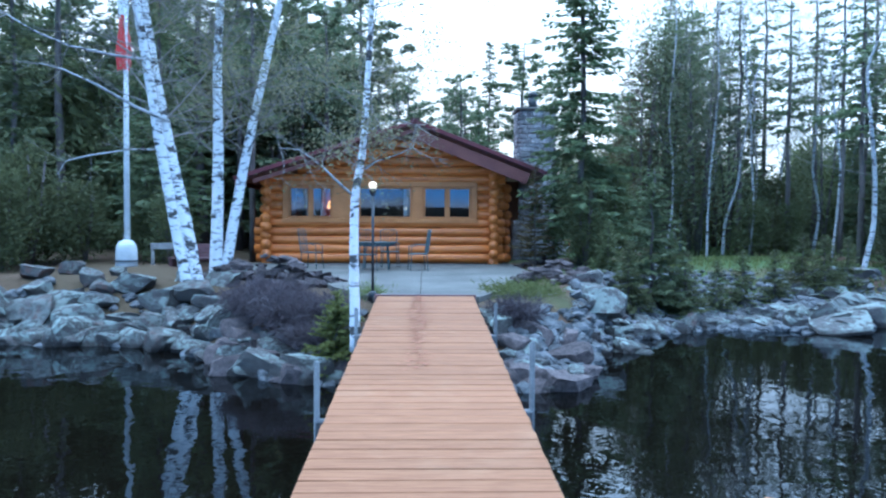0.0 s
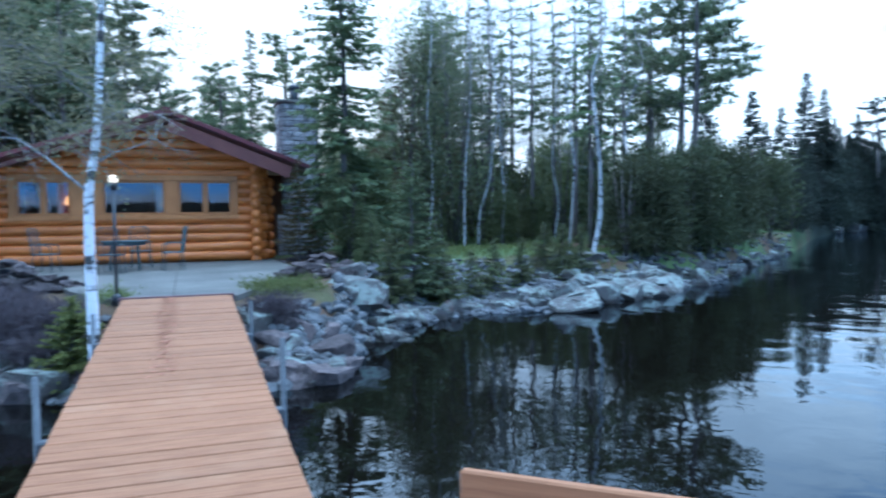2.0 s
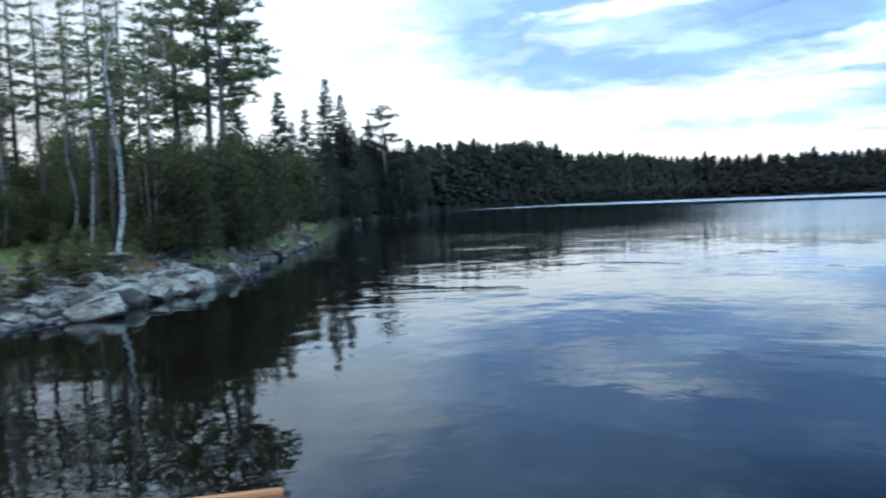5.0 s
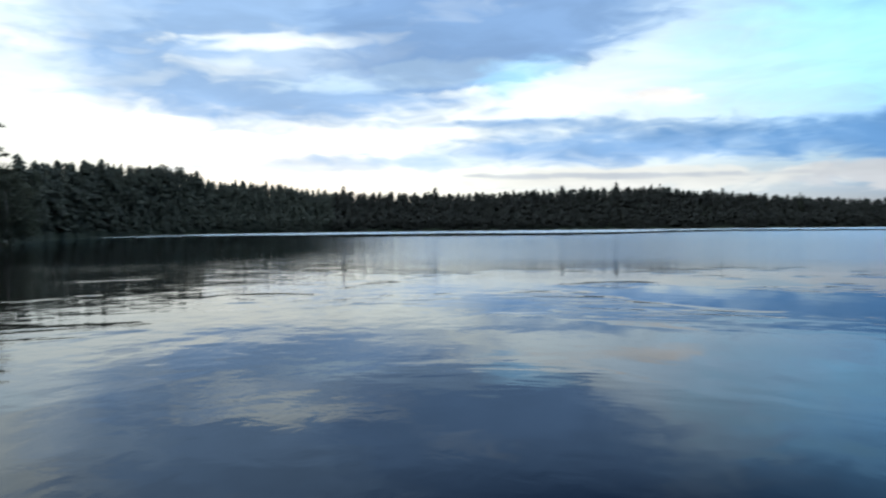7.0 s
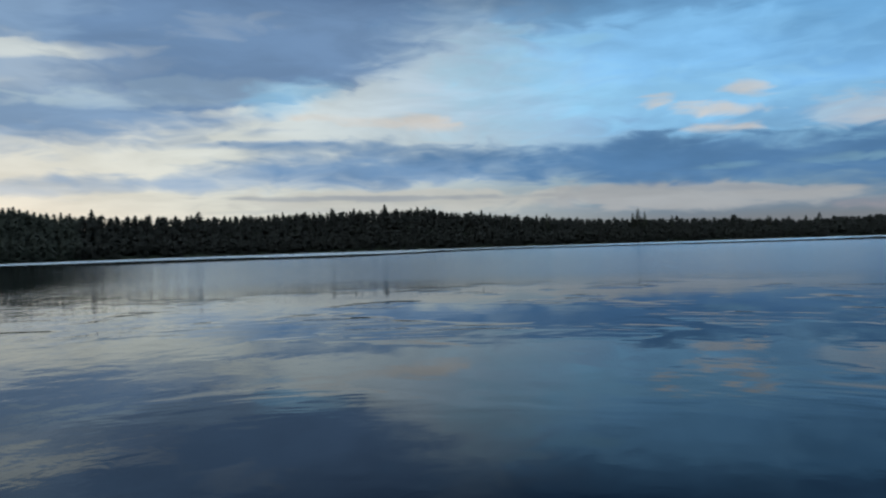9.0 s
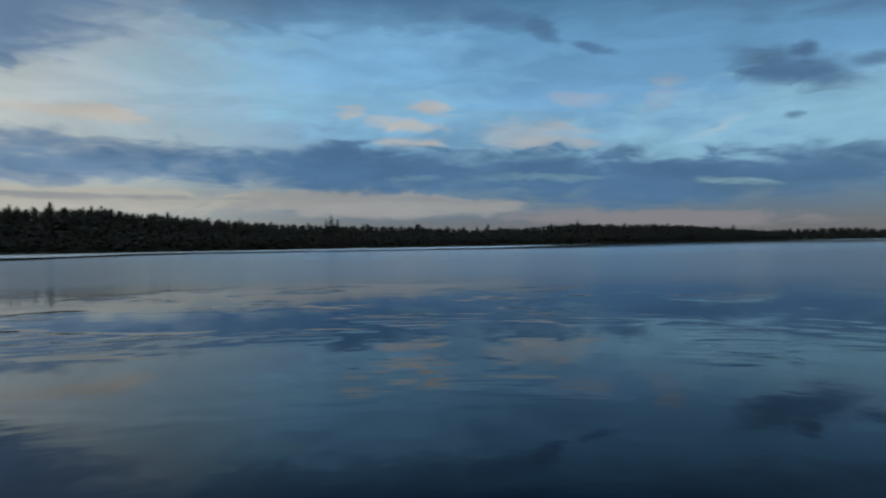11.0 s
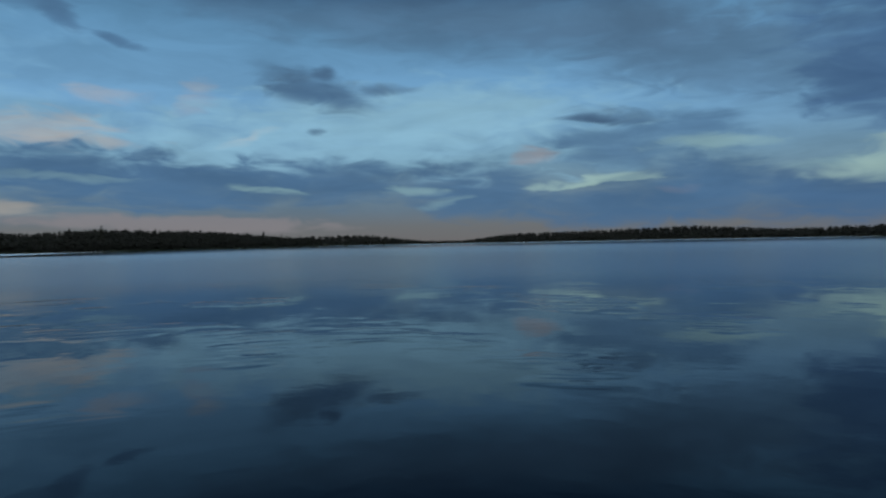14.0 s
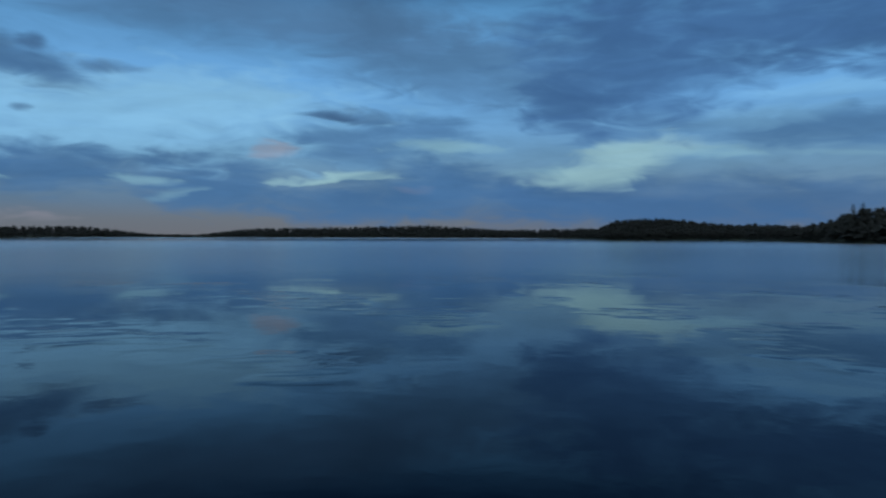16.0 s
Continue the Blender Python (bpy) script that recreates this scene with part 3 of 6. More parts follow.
WATER, ROCK, BIRCH, LOG, DECK, GROUND, PANE = make_water(), make_rock(), make_birch(), make_log(), make_deck(), make_ground(), make_pane()
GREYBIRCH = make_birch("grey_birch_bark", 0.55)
TRIM = mottled("stained_trim", (0.36, 0.14, 0.035), (0.50, 0.21, 0.06), 2, 30, 0.5, stretch=(1, 6, 1), bump=0.15)
CHINK = mottled("dark_chinking", (0.10, 0.045, 0.018), (0.18, 0.08, 0.03), 4, 30, 0.8)
ROOF = mottled("red_metal_roof", (0.085, 0.018, 0.020), (0.14, 0.030, 0.030), 1, 12, 0.45, bump=0.05, vary=0.05)
SOFFIT = mottled("soffit_board", (0.085, 0.028, 0.022), (0.125, 0.045, 0.032), 2, 25, 0.6, stretch=(1, 5, 1))
MORTAR = mottled("mortar", (0.20, 0.19, 0.18), (0.30, 0.29, 0.28), 5, 50, 0.9)
STONE = mottled("field_stone", (0.13, 0.118, 0.112), (0.36, 0.345, 0.335), 3, 18, 0.85, bump=0.6, distance=0.02, vary=0.4)
CONCRETE = mottled("worn_concrete", (0.095, 0.089, 0.077), (0.155, 0.145, 0.127), 0.8, 20, 0.95, spec=0.12, bump=0.2, vary=0.05)
STEEL = mottled("galvanised_steel", (0.055, 0.058, 0.062), (0.115, 0.118, 0.122), 5, 40, 0.65, 0.25, bump=0.05)
BLACK = mottled("black_painted_steel", (0.015, 0.015, 0.017), (0.03, 0.03, 0.032), 5, 40, 0.4, bump=0.05)
GREENMETAL = mottled("patio_furniture_paint", (0.045, 0.058, 0.058), (0.080, 0.098, 0.098), 5, 40, 0.45, bump=0.05)
WHITEPAINT = mottled("weathered_white_paint", (0.46, 0.46, 0.455), (0.64, 0.64, 0.63), 3, 25, 0.6, bump=0.1)
REDCLOTH = mottled("red_flag_cloth", (0.30, 0.025, 0.025), (0.44, 0.045, 0.04), 3, 60, 0.8, bump=0.1)
WHITECLOTH = mottled("white_flag_cloth", (0.70, 0.70, 0.70), (0.82, 0.82, 0.82), 3, 60, 0.8, bump=0.1)
BARK = mottled("conifer_bark", (0.065, 0.055, 0.050), (0.165, 0.140, 0.125), 4, 20, 0.95, bump=0.9, distance=0.03, stretch=(1, 1, 0.3))
TWIG = mottled("bare_twig", (0.15, 0.13, 0.115), (0.30, 0.27, 0.245), 4, 20, 0.9)
SPRUCE = leafy("spruce_needles", (0.075, 0.095, 0.045), (0.165, 0.185, 0.090), 0.65, 0.40)
PINE = leafy("pine_needles", (0.085, 0.105, 0.055), (0.180, 0.195, 0.105), 0.65, 0.40)
CEDAR = leafy("cedar_leaves", (0.060, 0.070, 0.028), (0.145, 0.145, 0.064), 0.7, 0.32)
RUSTY = leafy("rusty_needles", (0.075, 0.062, 0.030), (0.15, 0.115, 0.055))
BUDS = leafy("opening_birch_leaves", (0.12, 0.11, 0.06), (0.24, 0.22, 0.12))
BRIGHT = leafy("young_spruce_needles", (0.12, 0.145, 0.04), (0.26, 0.27, 0.085))
BRUSH = leafy("bare_brush", (0.055, 0.045, 0.050), (0.13, 0.105, 0.11))
GRASS = leafy("spring_grass", (0.07, 0.085, 0.025), (0.18, 0.19, 0.07))
# far woods near black; shore woods have backlit dark and haze in the colour
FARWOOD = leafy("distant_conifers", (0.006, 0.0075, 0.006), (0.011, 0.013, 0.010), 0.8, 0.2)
NEARWOOD = leafy("shaded_shore_conifers", (0.016, 0.020, 0.016), (0.030, 0.036, 0.027), 0.8, 0.2)
# darker copies of spruce and cedar: their backlit shade is in the colour
SHADEDSPRUCE = leafy("shaded_spruce_needles", (0.018, 0.022, 0.016), (0.040, 0.046, 0.030), 0.8, 0.2)
SHADEDCEDAR = leafy("shaded_cedar_leaves", (0.034, 0.040, 0.018), (0.085, 0.087, 0.040), 0.7, 0.3)
SOFTLEAF = leafy("soft_olive_leaves", (0.10, 0.11, 0.06), (0.20, 0.205, 0.11), 0.7, 0.5)
PICNIC = mottled("orange_stained_plank", (0.34, 0.12, 0.045), (0.48, 0.19, 0.07), 3, 25, 0.6, stretch=(1, 6, 1))
GREYWOOD = mottled("weathered_plank", (0.24, 0.22, 0.20), (0.40, 0.38, 0.35), 3, 25, 0.85, stretch=(1, 6, 1))
MAROON = mottled("maroon_plank", (0.10, 0.05, 0.05), (0.17, 0.085, 0.08), 3, 25, 0.7, stretch=(1, 6, 1))
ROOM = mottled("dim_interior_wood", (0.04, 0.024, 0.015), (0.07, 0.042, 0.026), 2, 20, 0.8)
CURTAIN = mottled("red_curtain", (0.30, 0.05, 0.03), (0.42, 0.08, 0.05), 4, 40, 0.9)
LINEN = mottled("pale_curtain", (0.55, 0.55, 0.53), (0.68, 0.68, 0.66), 4, 40, 0.9)
GLOBE = glowing("lit_lamp_globe", (1.0, 0.72, 0.42), 0.45)
SHADE = glowing("lit_lamp_shade", (1.0, 0.34, 0.05), 0.9)
BULB = glowing("lit_bulb", (1.0, 0.9, 0.75), 2.5)
HEAPSTONE = mottled("dark_reddish_stone", (0.048, 0.040, 0.039), (0.145, 0.115, 0.108), 3, 16, 0.9, bump=0.7, distance=0.03, vary=0.4, spec=0.15)
# darker copy of the shore rock, the shade of the gaps in its colour
GAPCOBBLE = mottled("gap_shade_cobble", (0.040, 0.039, 0.039), (0.150, 0.148, 0.148), 3, 16, 0.9, bump=0.7, distance=0.02, spec=0.15)
PALESTONE = mottled("pale_stone", (0.36, 0.37, 0.38), (0.58, 0.59, 0.59), 3, 18, 0.9, bump=0.5, distance=0.02, spec=0.15)
BROWNWALL = mottled("brown_stained_boards", (0.115, 0.052, 0.032), (0.17, 0.078, 0.046), 2, 25, 0.8, stretch=(6, 1, 1))
NEEDLELITTER = mottled("dry_needle_litter", (0.36, 0.14, 0.07), (0.45, 0.19, 0.10), 4, 40, 0.95)


# ---------------------------------------------------------------- mesh helpers
class Geo:
    """Vertices and faces of one mesh in the making."""

    def __init__(self):
        self.v, self.f, self.n = [], [], 0

    def add(self, verts, faces):
        verts = np.asarray(verts, float).reshape(-1, 3)
        self.v.append(verts)
        self.f.extend([tuple(i + self.n for i in q) for q in faces])
        self.n += len(verts)
        return self

    def box(self, c, size, m=None, bevel=0.0):
        x, y, z = (k / 2 for k in size)
        if bevel:
            b = min(bevel, x * 0.45, y * 0.45, z * 0.45)
            pts = []
            for zz, k in ((-z, b), (-z + b, 0), (z - b, 0), (z, b)):
                X, Y = x - k, y - k
                pts += [(-X + b * (k == 0), -Y, zz), (X - b * (k == 0), -Y, zz), (X, -Y + b * (k == 0), zz), (X, Y - b * (k == 0), zz),
                        (X - b * (k == 0), Y, zz), (-X + b * (k == 0), Y, zz), (-X, Y - b * (k == 0), zz), (-X, -Y + b * (k == 0), zz)]
            faces = [tuple(range(7, -1, -1)), tuple(range(24, 32))]
            for r in range(3):
                for i in range(8):
                    j = (i + 1) % 8
                    faces.append((r * 8 + i, r * 8 + j, r * 8 + 8 + j, r * 8 + 8 + i))
        else:
            pts = [(-x, -y, -z), (x, -y, -z), (x, y, -z), (-x, y, -z), (-x, -y, z), (x, -y, z), (x, y, z), (-x, y, z)]
            faces = [(3, 2, 1, 0), (4, 5, 6, 7), (0, 1, 5, 4), (1, 2, 6, 5), (2, 3, 7, 6), (3, 0, 4, 7)]
        pts = np.array(pts)
        if m is not None:
            pts = pts @ np.array(m.to_3x3()).T
        return self.add(pts + np.array(c), faces)

    def tube(self, pts, radii, seg=8, cap=True, wob=0.0, rng=None):
        """A tapered tube along points."""
        pts = np.asarray(pts, float)
        radii = np.broadcast_to(np.asarray(radii, float), (len(pts),))
        tang = np.gradient(pts, axis=0)
        tang /= np.linalg.norm(tang, axis=1)[:, None] + 1e-9
        ref = np.array([0.0, 0.0, 1.0]) if abs(tang[0][2]) < 0.9 else np.array([1.0, 0.0, 0.0])
        ang = np.arange(seg) * 2 * math.pi / seg
        rings = []
        for p, t, r in zip(pts, tang, radii):
            a = np.cross(t, ref)
            a /= np.linalg.norm(a) + 1e-9
            b = np.cross(t, a)
            k = 1 + wob * (rng.random(seg) - 0.5) if wob else np.ones(seg)
            rings.append(p + (np.cos(ang) * k)[:, None] * a * r + (np.sin(ang) * k)[:, None] * b * r)
        faces = []
        for i in range(len(pts) - 1):
            for j in range(seg):
                q = (j + 1) % seg
                faces.append((i * seg + j, i * seg + q, i * seg + seg + q, i * seg + seg + j))
        if cap:
            faces.append(tuple(range(seg - 1, -1, -1)))
            faces.append(tuple(range((len(pts) - 1) * seg, len(pts) * seg)))
        return self.add(np.concatenate(rings), faces)

    def blades(self, root, way, side, length, width):
        """Many thin diamond leaves at once: arrays of roots, directions and sides."""
        L, W = np.asarray(length).reshape(-1, 1), np.asarray(width).reshape(-1, 1)
        tip, mid = root + way * L, root + way * L * 0.45
        v = np.stack([root, mid + side * W / 2, tip, mid - side * W / 2], axis=1).reshape(-1, 3)
        k = len(root)
        idx = np.arange(k * 4).reshape(k, 4) + self.n
        self.v.append(v)
        self.f.extend(map(tuple, idx.tolist()))
        self.n += k * 4
        return self

    def mesh(self, name, mat, smooth=False):
        me = bpy.data.meshes.new(name)
        me.from_pydata(np.concatenate(self.v).tolist() if self.v else [], [], self.f)
        me.materials.append(mat)
        if smooth:
            me.polygons.foreach_set("use_smooth", [True] * len(me.polygons))
        me.update()
        return me


def part(name, geo, mat, parent=None, label="", smooth=False, at=None):
    """Links a Geo, or a finished mesh, as one mesh object under a thing or a part."""
    ob = new(name, geo.mesh(name, mat, smooth) if isinstance(geo, Geo) else geo)
    ob.parent = parent
    if at is not None:
        ob.matrix_basis = at
    return tagged(ob, label)


def thing(name, place, label, category, group="", rz=0.0):
    ob = new(name)
    ob.empty_display_size = 0.2
    ob.matrix_basis = pose(*place, 0, 0, rz)
    return tagged(ob, label, category, group)


def structure(name, geo, mat, label, category, smooth=False):
    return tagged(part(name, geo, mat, smooth=smooth), label, category, "", "structure")


def unit(a):
    return a / (np.linalg.norm(a, axis=-1, keepdims=True) + 1e-9)


# ---------------------------------------------------------------- lie of the land
SHORE_H = np.array([-95, -75, -60, -45, -30.4, -26.3, -21.5, -18.3, -15.4, -12.9, -8.5, 0, 6.9, 11.8, 13.8, 15.2, 18.3, 20.5, 24, 31.4, 33.4, 34.9, 37.5, 41.7, 45.5])
SHORE_D = np.array([60, 34, 24, 18, 14.9, 14.2, 13.6, 12.5, 11.0, 10.2, 9.7, 9.2, 9.2, 9.5, 11.1, 13.3, 14.3, 15.5, 16.0, 16.6, 18.4, 19.0, 20.6, 25.6, 41])
FAR_H = np.array([46.5, 47.5, 49, 51.5, 54, 58, 62, 66, 75, 90, 110, 125, 140, 149, 154, 160, 180, 190, 194, 196, 202, 206, 209, 213, 220, 240, 262])
FAR_D = np.array([48, 75, 92, 112, 165, 230, 280, 320, 360, 400, 450, 520, 640, 820, 1200, 1500, 1500, 1400, 1100, 760, 720, 700, 480, 340, 300, 220, 120])
TOP_H = np.array([48, 52, 55, 58, 63, 66, 68.6, 72.7, 77, 85, 95, 100, 106, 110, 115, 123, 128.5, 132.7, 136.5, 144.6, 150, 156, 161, 164, 168.5, 175, 182, 188, 195.5, 196.8, 200, 205, 210, 212, 214, 225, 262])
TOP_E = np.array([4.6, 4.5, 4.3, 4.7, 4.55, 3.6, 3.6, 3.0, 2.75, 2.65, 2.98, 2.95, 2.4, 2.0, 1.65, 1.38, 1.07, 1.18, 1.46, 1.2, 0.66, 0.72, 0.3, 0.28, 0.65, 0.79, 1.0, 0.6, 0.7, 1.35, 1.5, 0.95, 0.95, 1.3, 2.0, 2.4, 3.0])
HEADS, DISTS = np.concatenate([SHORE_H, FAR_H]), np.concatenate([SHORE_D, FAR_D])


def shore(h):
    return np.interp(h, HEADS, DISTS)


def heading(x, y):
    h = np.degrees(np.arctan2(x, y))
    return np.where(h < -95, h + 360, h)


def smooth01(u):
    u = np.clip(u, 0, 1)
    return u * u * (3 - 2 * u)


def wood_height(d):
    """The usual height of the woods at that distance."""
    return np.interp(d, [0, 60, 150, 500, 1500], [9, 9, 11, 11, 16])


def ridge(h):
    """Height of the ground under the skyline."""
    s = shore(h) + 30
    return np.maximum(2.1 + s * np.tan(np.radians(np.interp(h, TOP_H, TOP_E))) - 0.55 * wood_height(s), 1.0)


def land(x, y):
    """Height of the ground."""
    x, y = np.asarray(x, float), np.asarray(y, float)
    r, h = np.hypot(x, y), heading(x, y)
    d = r - shore(h)
    near = h < 46
    climb = np.interp(h, [-95, -30, -14, -8, 8, 13, 20, 40, 50], [4, 2.8, 3.2, 2.2, 2.2, 4.5, 7.5, 6, 4])
    bank = np.where(d < 0, np.maximum(d * 0.35, -3.0), np.interp(h, [-20, -13.5, 8.5, 13], [1.0, 0.88, 0.88, 1.0]) * smooth01(d / climb))
    back = np.where(near, np.interp(h, [7, 12, 30, 40], [0.03, 0.05, 0.05, 0.03]) * np.clip(d - 12, 0, 60), (ridge(h) - 1.0) * smooth01(d / np.maximum(25, shore(h) * 0.12)))
    wave = 0.10 * np.sin(x * 0.9 + 1.3) * np.cos(y * 0.7) * smooth01((d - 1) / 4) * smooth01((np.abs(x + 1.3) - 3.6) / 2)
    return bank + back + wave


def lay_ground():
    g = Geo()
    hs = np.concatenate([np.arange(-95, 50, 0.8), np.arange(50, 265, 1.25)])
    us = np.concatenate([[-40, -15, -6, -3, -1.5, -0.6], np.arange(0, 9, 0.5), np.geomspace(9.5, 60, 16), [80, 110, 160, 240, 400, 700, 1200, 2500]])
    H, U = np.meshgrid(np.radians(hs), us, indexing="ij")
    S = shore(np.degrees(H))
    Rr = np.maximum(S + U, 2.0 + 0.01 * np.arange(len(us))[None, :])
    X, Y = Rr * np.sin(H), Rr * np.cos(H)
    Z = land(X, Y)
    Z[:, -3:] = Z[:, -4:-3]
    v = np.stack([X, Y, Z], -1).reshape(-1, 3)
    m = len(us)
    n = len(hs)
    faces = [(i * m + j, i * m + j + 1, ((i + 1) % n) * m + j + 1, ((i + 1) % n) * m + j) for i in range(n) for j in range(m - 1)]
    g.add(v, faces)
    structure("ground", g, GROUND, "brown needle litter and patchy spring grass round a lake, darkened far off", "ground", True)


lay_ground()
water = Geo()
ring = np.radians(np.arange(0, 360, 5))
radii = [0, 6, 20, 60, 200, 700, 4200]
wv = [(0, 0, 0)] + [(r * math.sin(a), r * math.cos(a), 0) for r in radii[1:] for a in ring]
k = len(ring)
wf = [(0, 1 + (i + 1) % k, 1 + i) for i in range(k)]
wf += [(1 + q * k + i, 1 + q * k + (i + 1) % k, 1 + (q + 1) * k + (i + 1) % k, 1 + (q + 1) * k + i) for q in range(len(radii) - 2) for i in range(k)]
water.add(wv, wf)
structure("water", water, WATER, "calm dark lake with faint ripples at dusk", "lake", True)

# the concrete terrace between cabin and dock
slab_z = 0.97
patio = Geo()
for outline in (((-0.80, 11.5), (-0.055, 11.5), (-0.055, 16.59), (-2.55, 16.59), (-1.7, 13.4)),
                ((-0.045, 11.5), (0.90, 11.5), (1.55, 13.2), (2.15, 16.59), (-0.045, 16.59)),
                ((-2.55, 16.6), (-0.055, 16.6), (-0.055, 21.95), (-5.2, 21.95), (-5.2, 18.4)),
                ((-0.045, 16.6), (2.15, 16.6), (2.7, 18.2), (2.7, 21.95), (-0.045, 21.95))):
    k = len(outline)
    patio.add([(x, y, slab_z - 0.3) for x, y in outline] + [(x, y, slab_z) for x, y in outline],
              [tuple(range(k - 1, -1, -1)), tuple(range(k, 2 * k))] + [(i, (i + 1) % k, k + (i + 1) % k, k + i) for i in range(k)])
structure("pavement", patio, CONCRETE, "pale worn concrete terrace with straight joints", "terrace")


# ---------------------------------------------------------------- dock
RAMP = 0.0555


def deck_z(y):
    return 0.39 + RAMP * y


def make_dock():
    dock = thing("dock", (0.03, 0, 0), "long pinkish-tan plank dock with steel pipe posts, standing in the lake", "dock")
    tilt = math.degrees(math.atan(RAMP))
    frame_geo = Geo()
    for x in (-0.70, 0.0, 0.70):
        y0, y1 = 2.3, 11.15
        c = (x, (y0 + y1) / 2, deck_z((y0 + y1) / 2) - 0.14)
        frame_geo.box(c, (0.06, (y1 - y0), 0.18), pose(0, 0, 0, tilt))
    part("stringers", frame_geo, GREYWOOD, dock, "weathered timber bearers")
    base = Geo()
    for x in np.arange(-1.5, 2.61, 0.8):
        base.box((x, -0.35, 0.31), (0.06, 4.9, 0.18))
    part("platform_bearers", base, GREYWOOD, dock, "weathered timber bearers")
    part("end_board", Geo().box((0, 11.36, 0.92), (1.62, 0.05, 0.20), bevel=0.006), MAROON, dock, "dark board at the head of the ramp")
    plank = Geo().box((0, 0, 0), (1.52, 0.158, 0.035), bevel=0.006).mesh("plank", DECK)
    plank_wide = Geo().box((0, 0, 0), (4.3, 0.158, 0.035), bevel=0.006).mesh("platform_plank", DECK)
    rng = random.Random(4)
    y = 2.36
    while y < 11.2:
        part("plank", plank, DECK, dock, at=pose(rng.uniform(-0.004, 0.004), y, deck_z(y) - 0.0175 + rng.uniform(-0.003, 0.003), tilt + rng.uniform(-0.4, 0.4), rng.uniform(-0.12, 0.12), rng.uniform(-0.15, 0.15)))
        y += 0.168
    y = -2.75
    while y < 2.2:
        part("platform_plank", plank_wide, DECK, dock, at=pose(0.6, y, 0.4825 + rng.uniform(-0.002, 0.002), 0, 0, rng.uniform(-0.1, 0.1)))
        y += 0.168
    for x, y, h in ((-0.815, 5.25, 0.42), (0.815, 5.47, 0.52), (-0.815, 8.3, 0.30), (0.815, 8.3, 0.36), (-1.45, -2.4, 0.5), (2.6, -2.4, 0.5)):
        z = deck_z(y) if y > 0 else 0.5
        p = part("post", Geo().tube([(x, y, -1.2), (x, y, z + h)], 0.022, 10), STEEL, dock, "galvanised steel pipe", True)
        part("bracket", Geo().box((x - math.copysign(0.03, x), y, z - 0.07), (0.07, 0.10, 0.12), bevel=0.01), STEEL, p)
    return dock


make_dock()


def make_bench():
    """A corner bench on the platform: its back runs out from a corner."""
    bench = thing("bench", (0.90, 1.84, 0.50), "plain brown composite bench standing across the dock's corner", "bench", rz=-43.0)
    part("backrest", Geo().box((0.53, 0.0, 0.665), (1.06, 0.035, 0.45), bevel=0.006), DECK, bench)
    part("seat", Geo().box((0.53, -0.25, 0.43), (1.02, 0.42, 0.035), bevel=0.006), DECK, bench)
    for x in (0.08, 0.98):
        part("leg", Geo().box((x, -0.25, 0.205), (0.06, 0.40, 0.41), bevel=0.005), DECK, bench)
        part("upright", Geo().box((x, 0.035, 0.42), (0.06, 0.035, 0.84), bevel=0.005), DECK, bench)


make_bench()


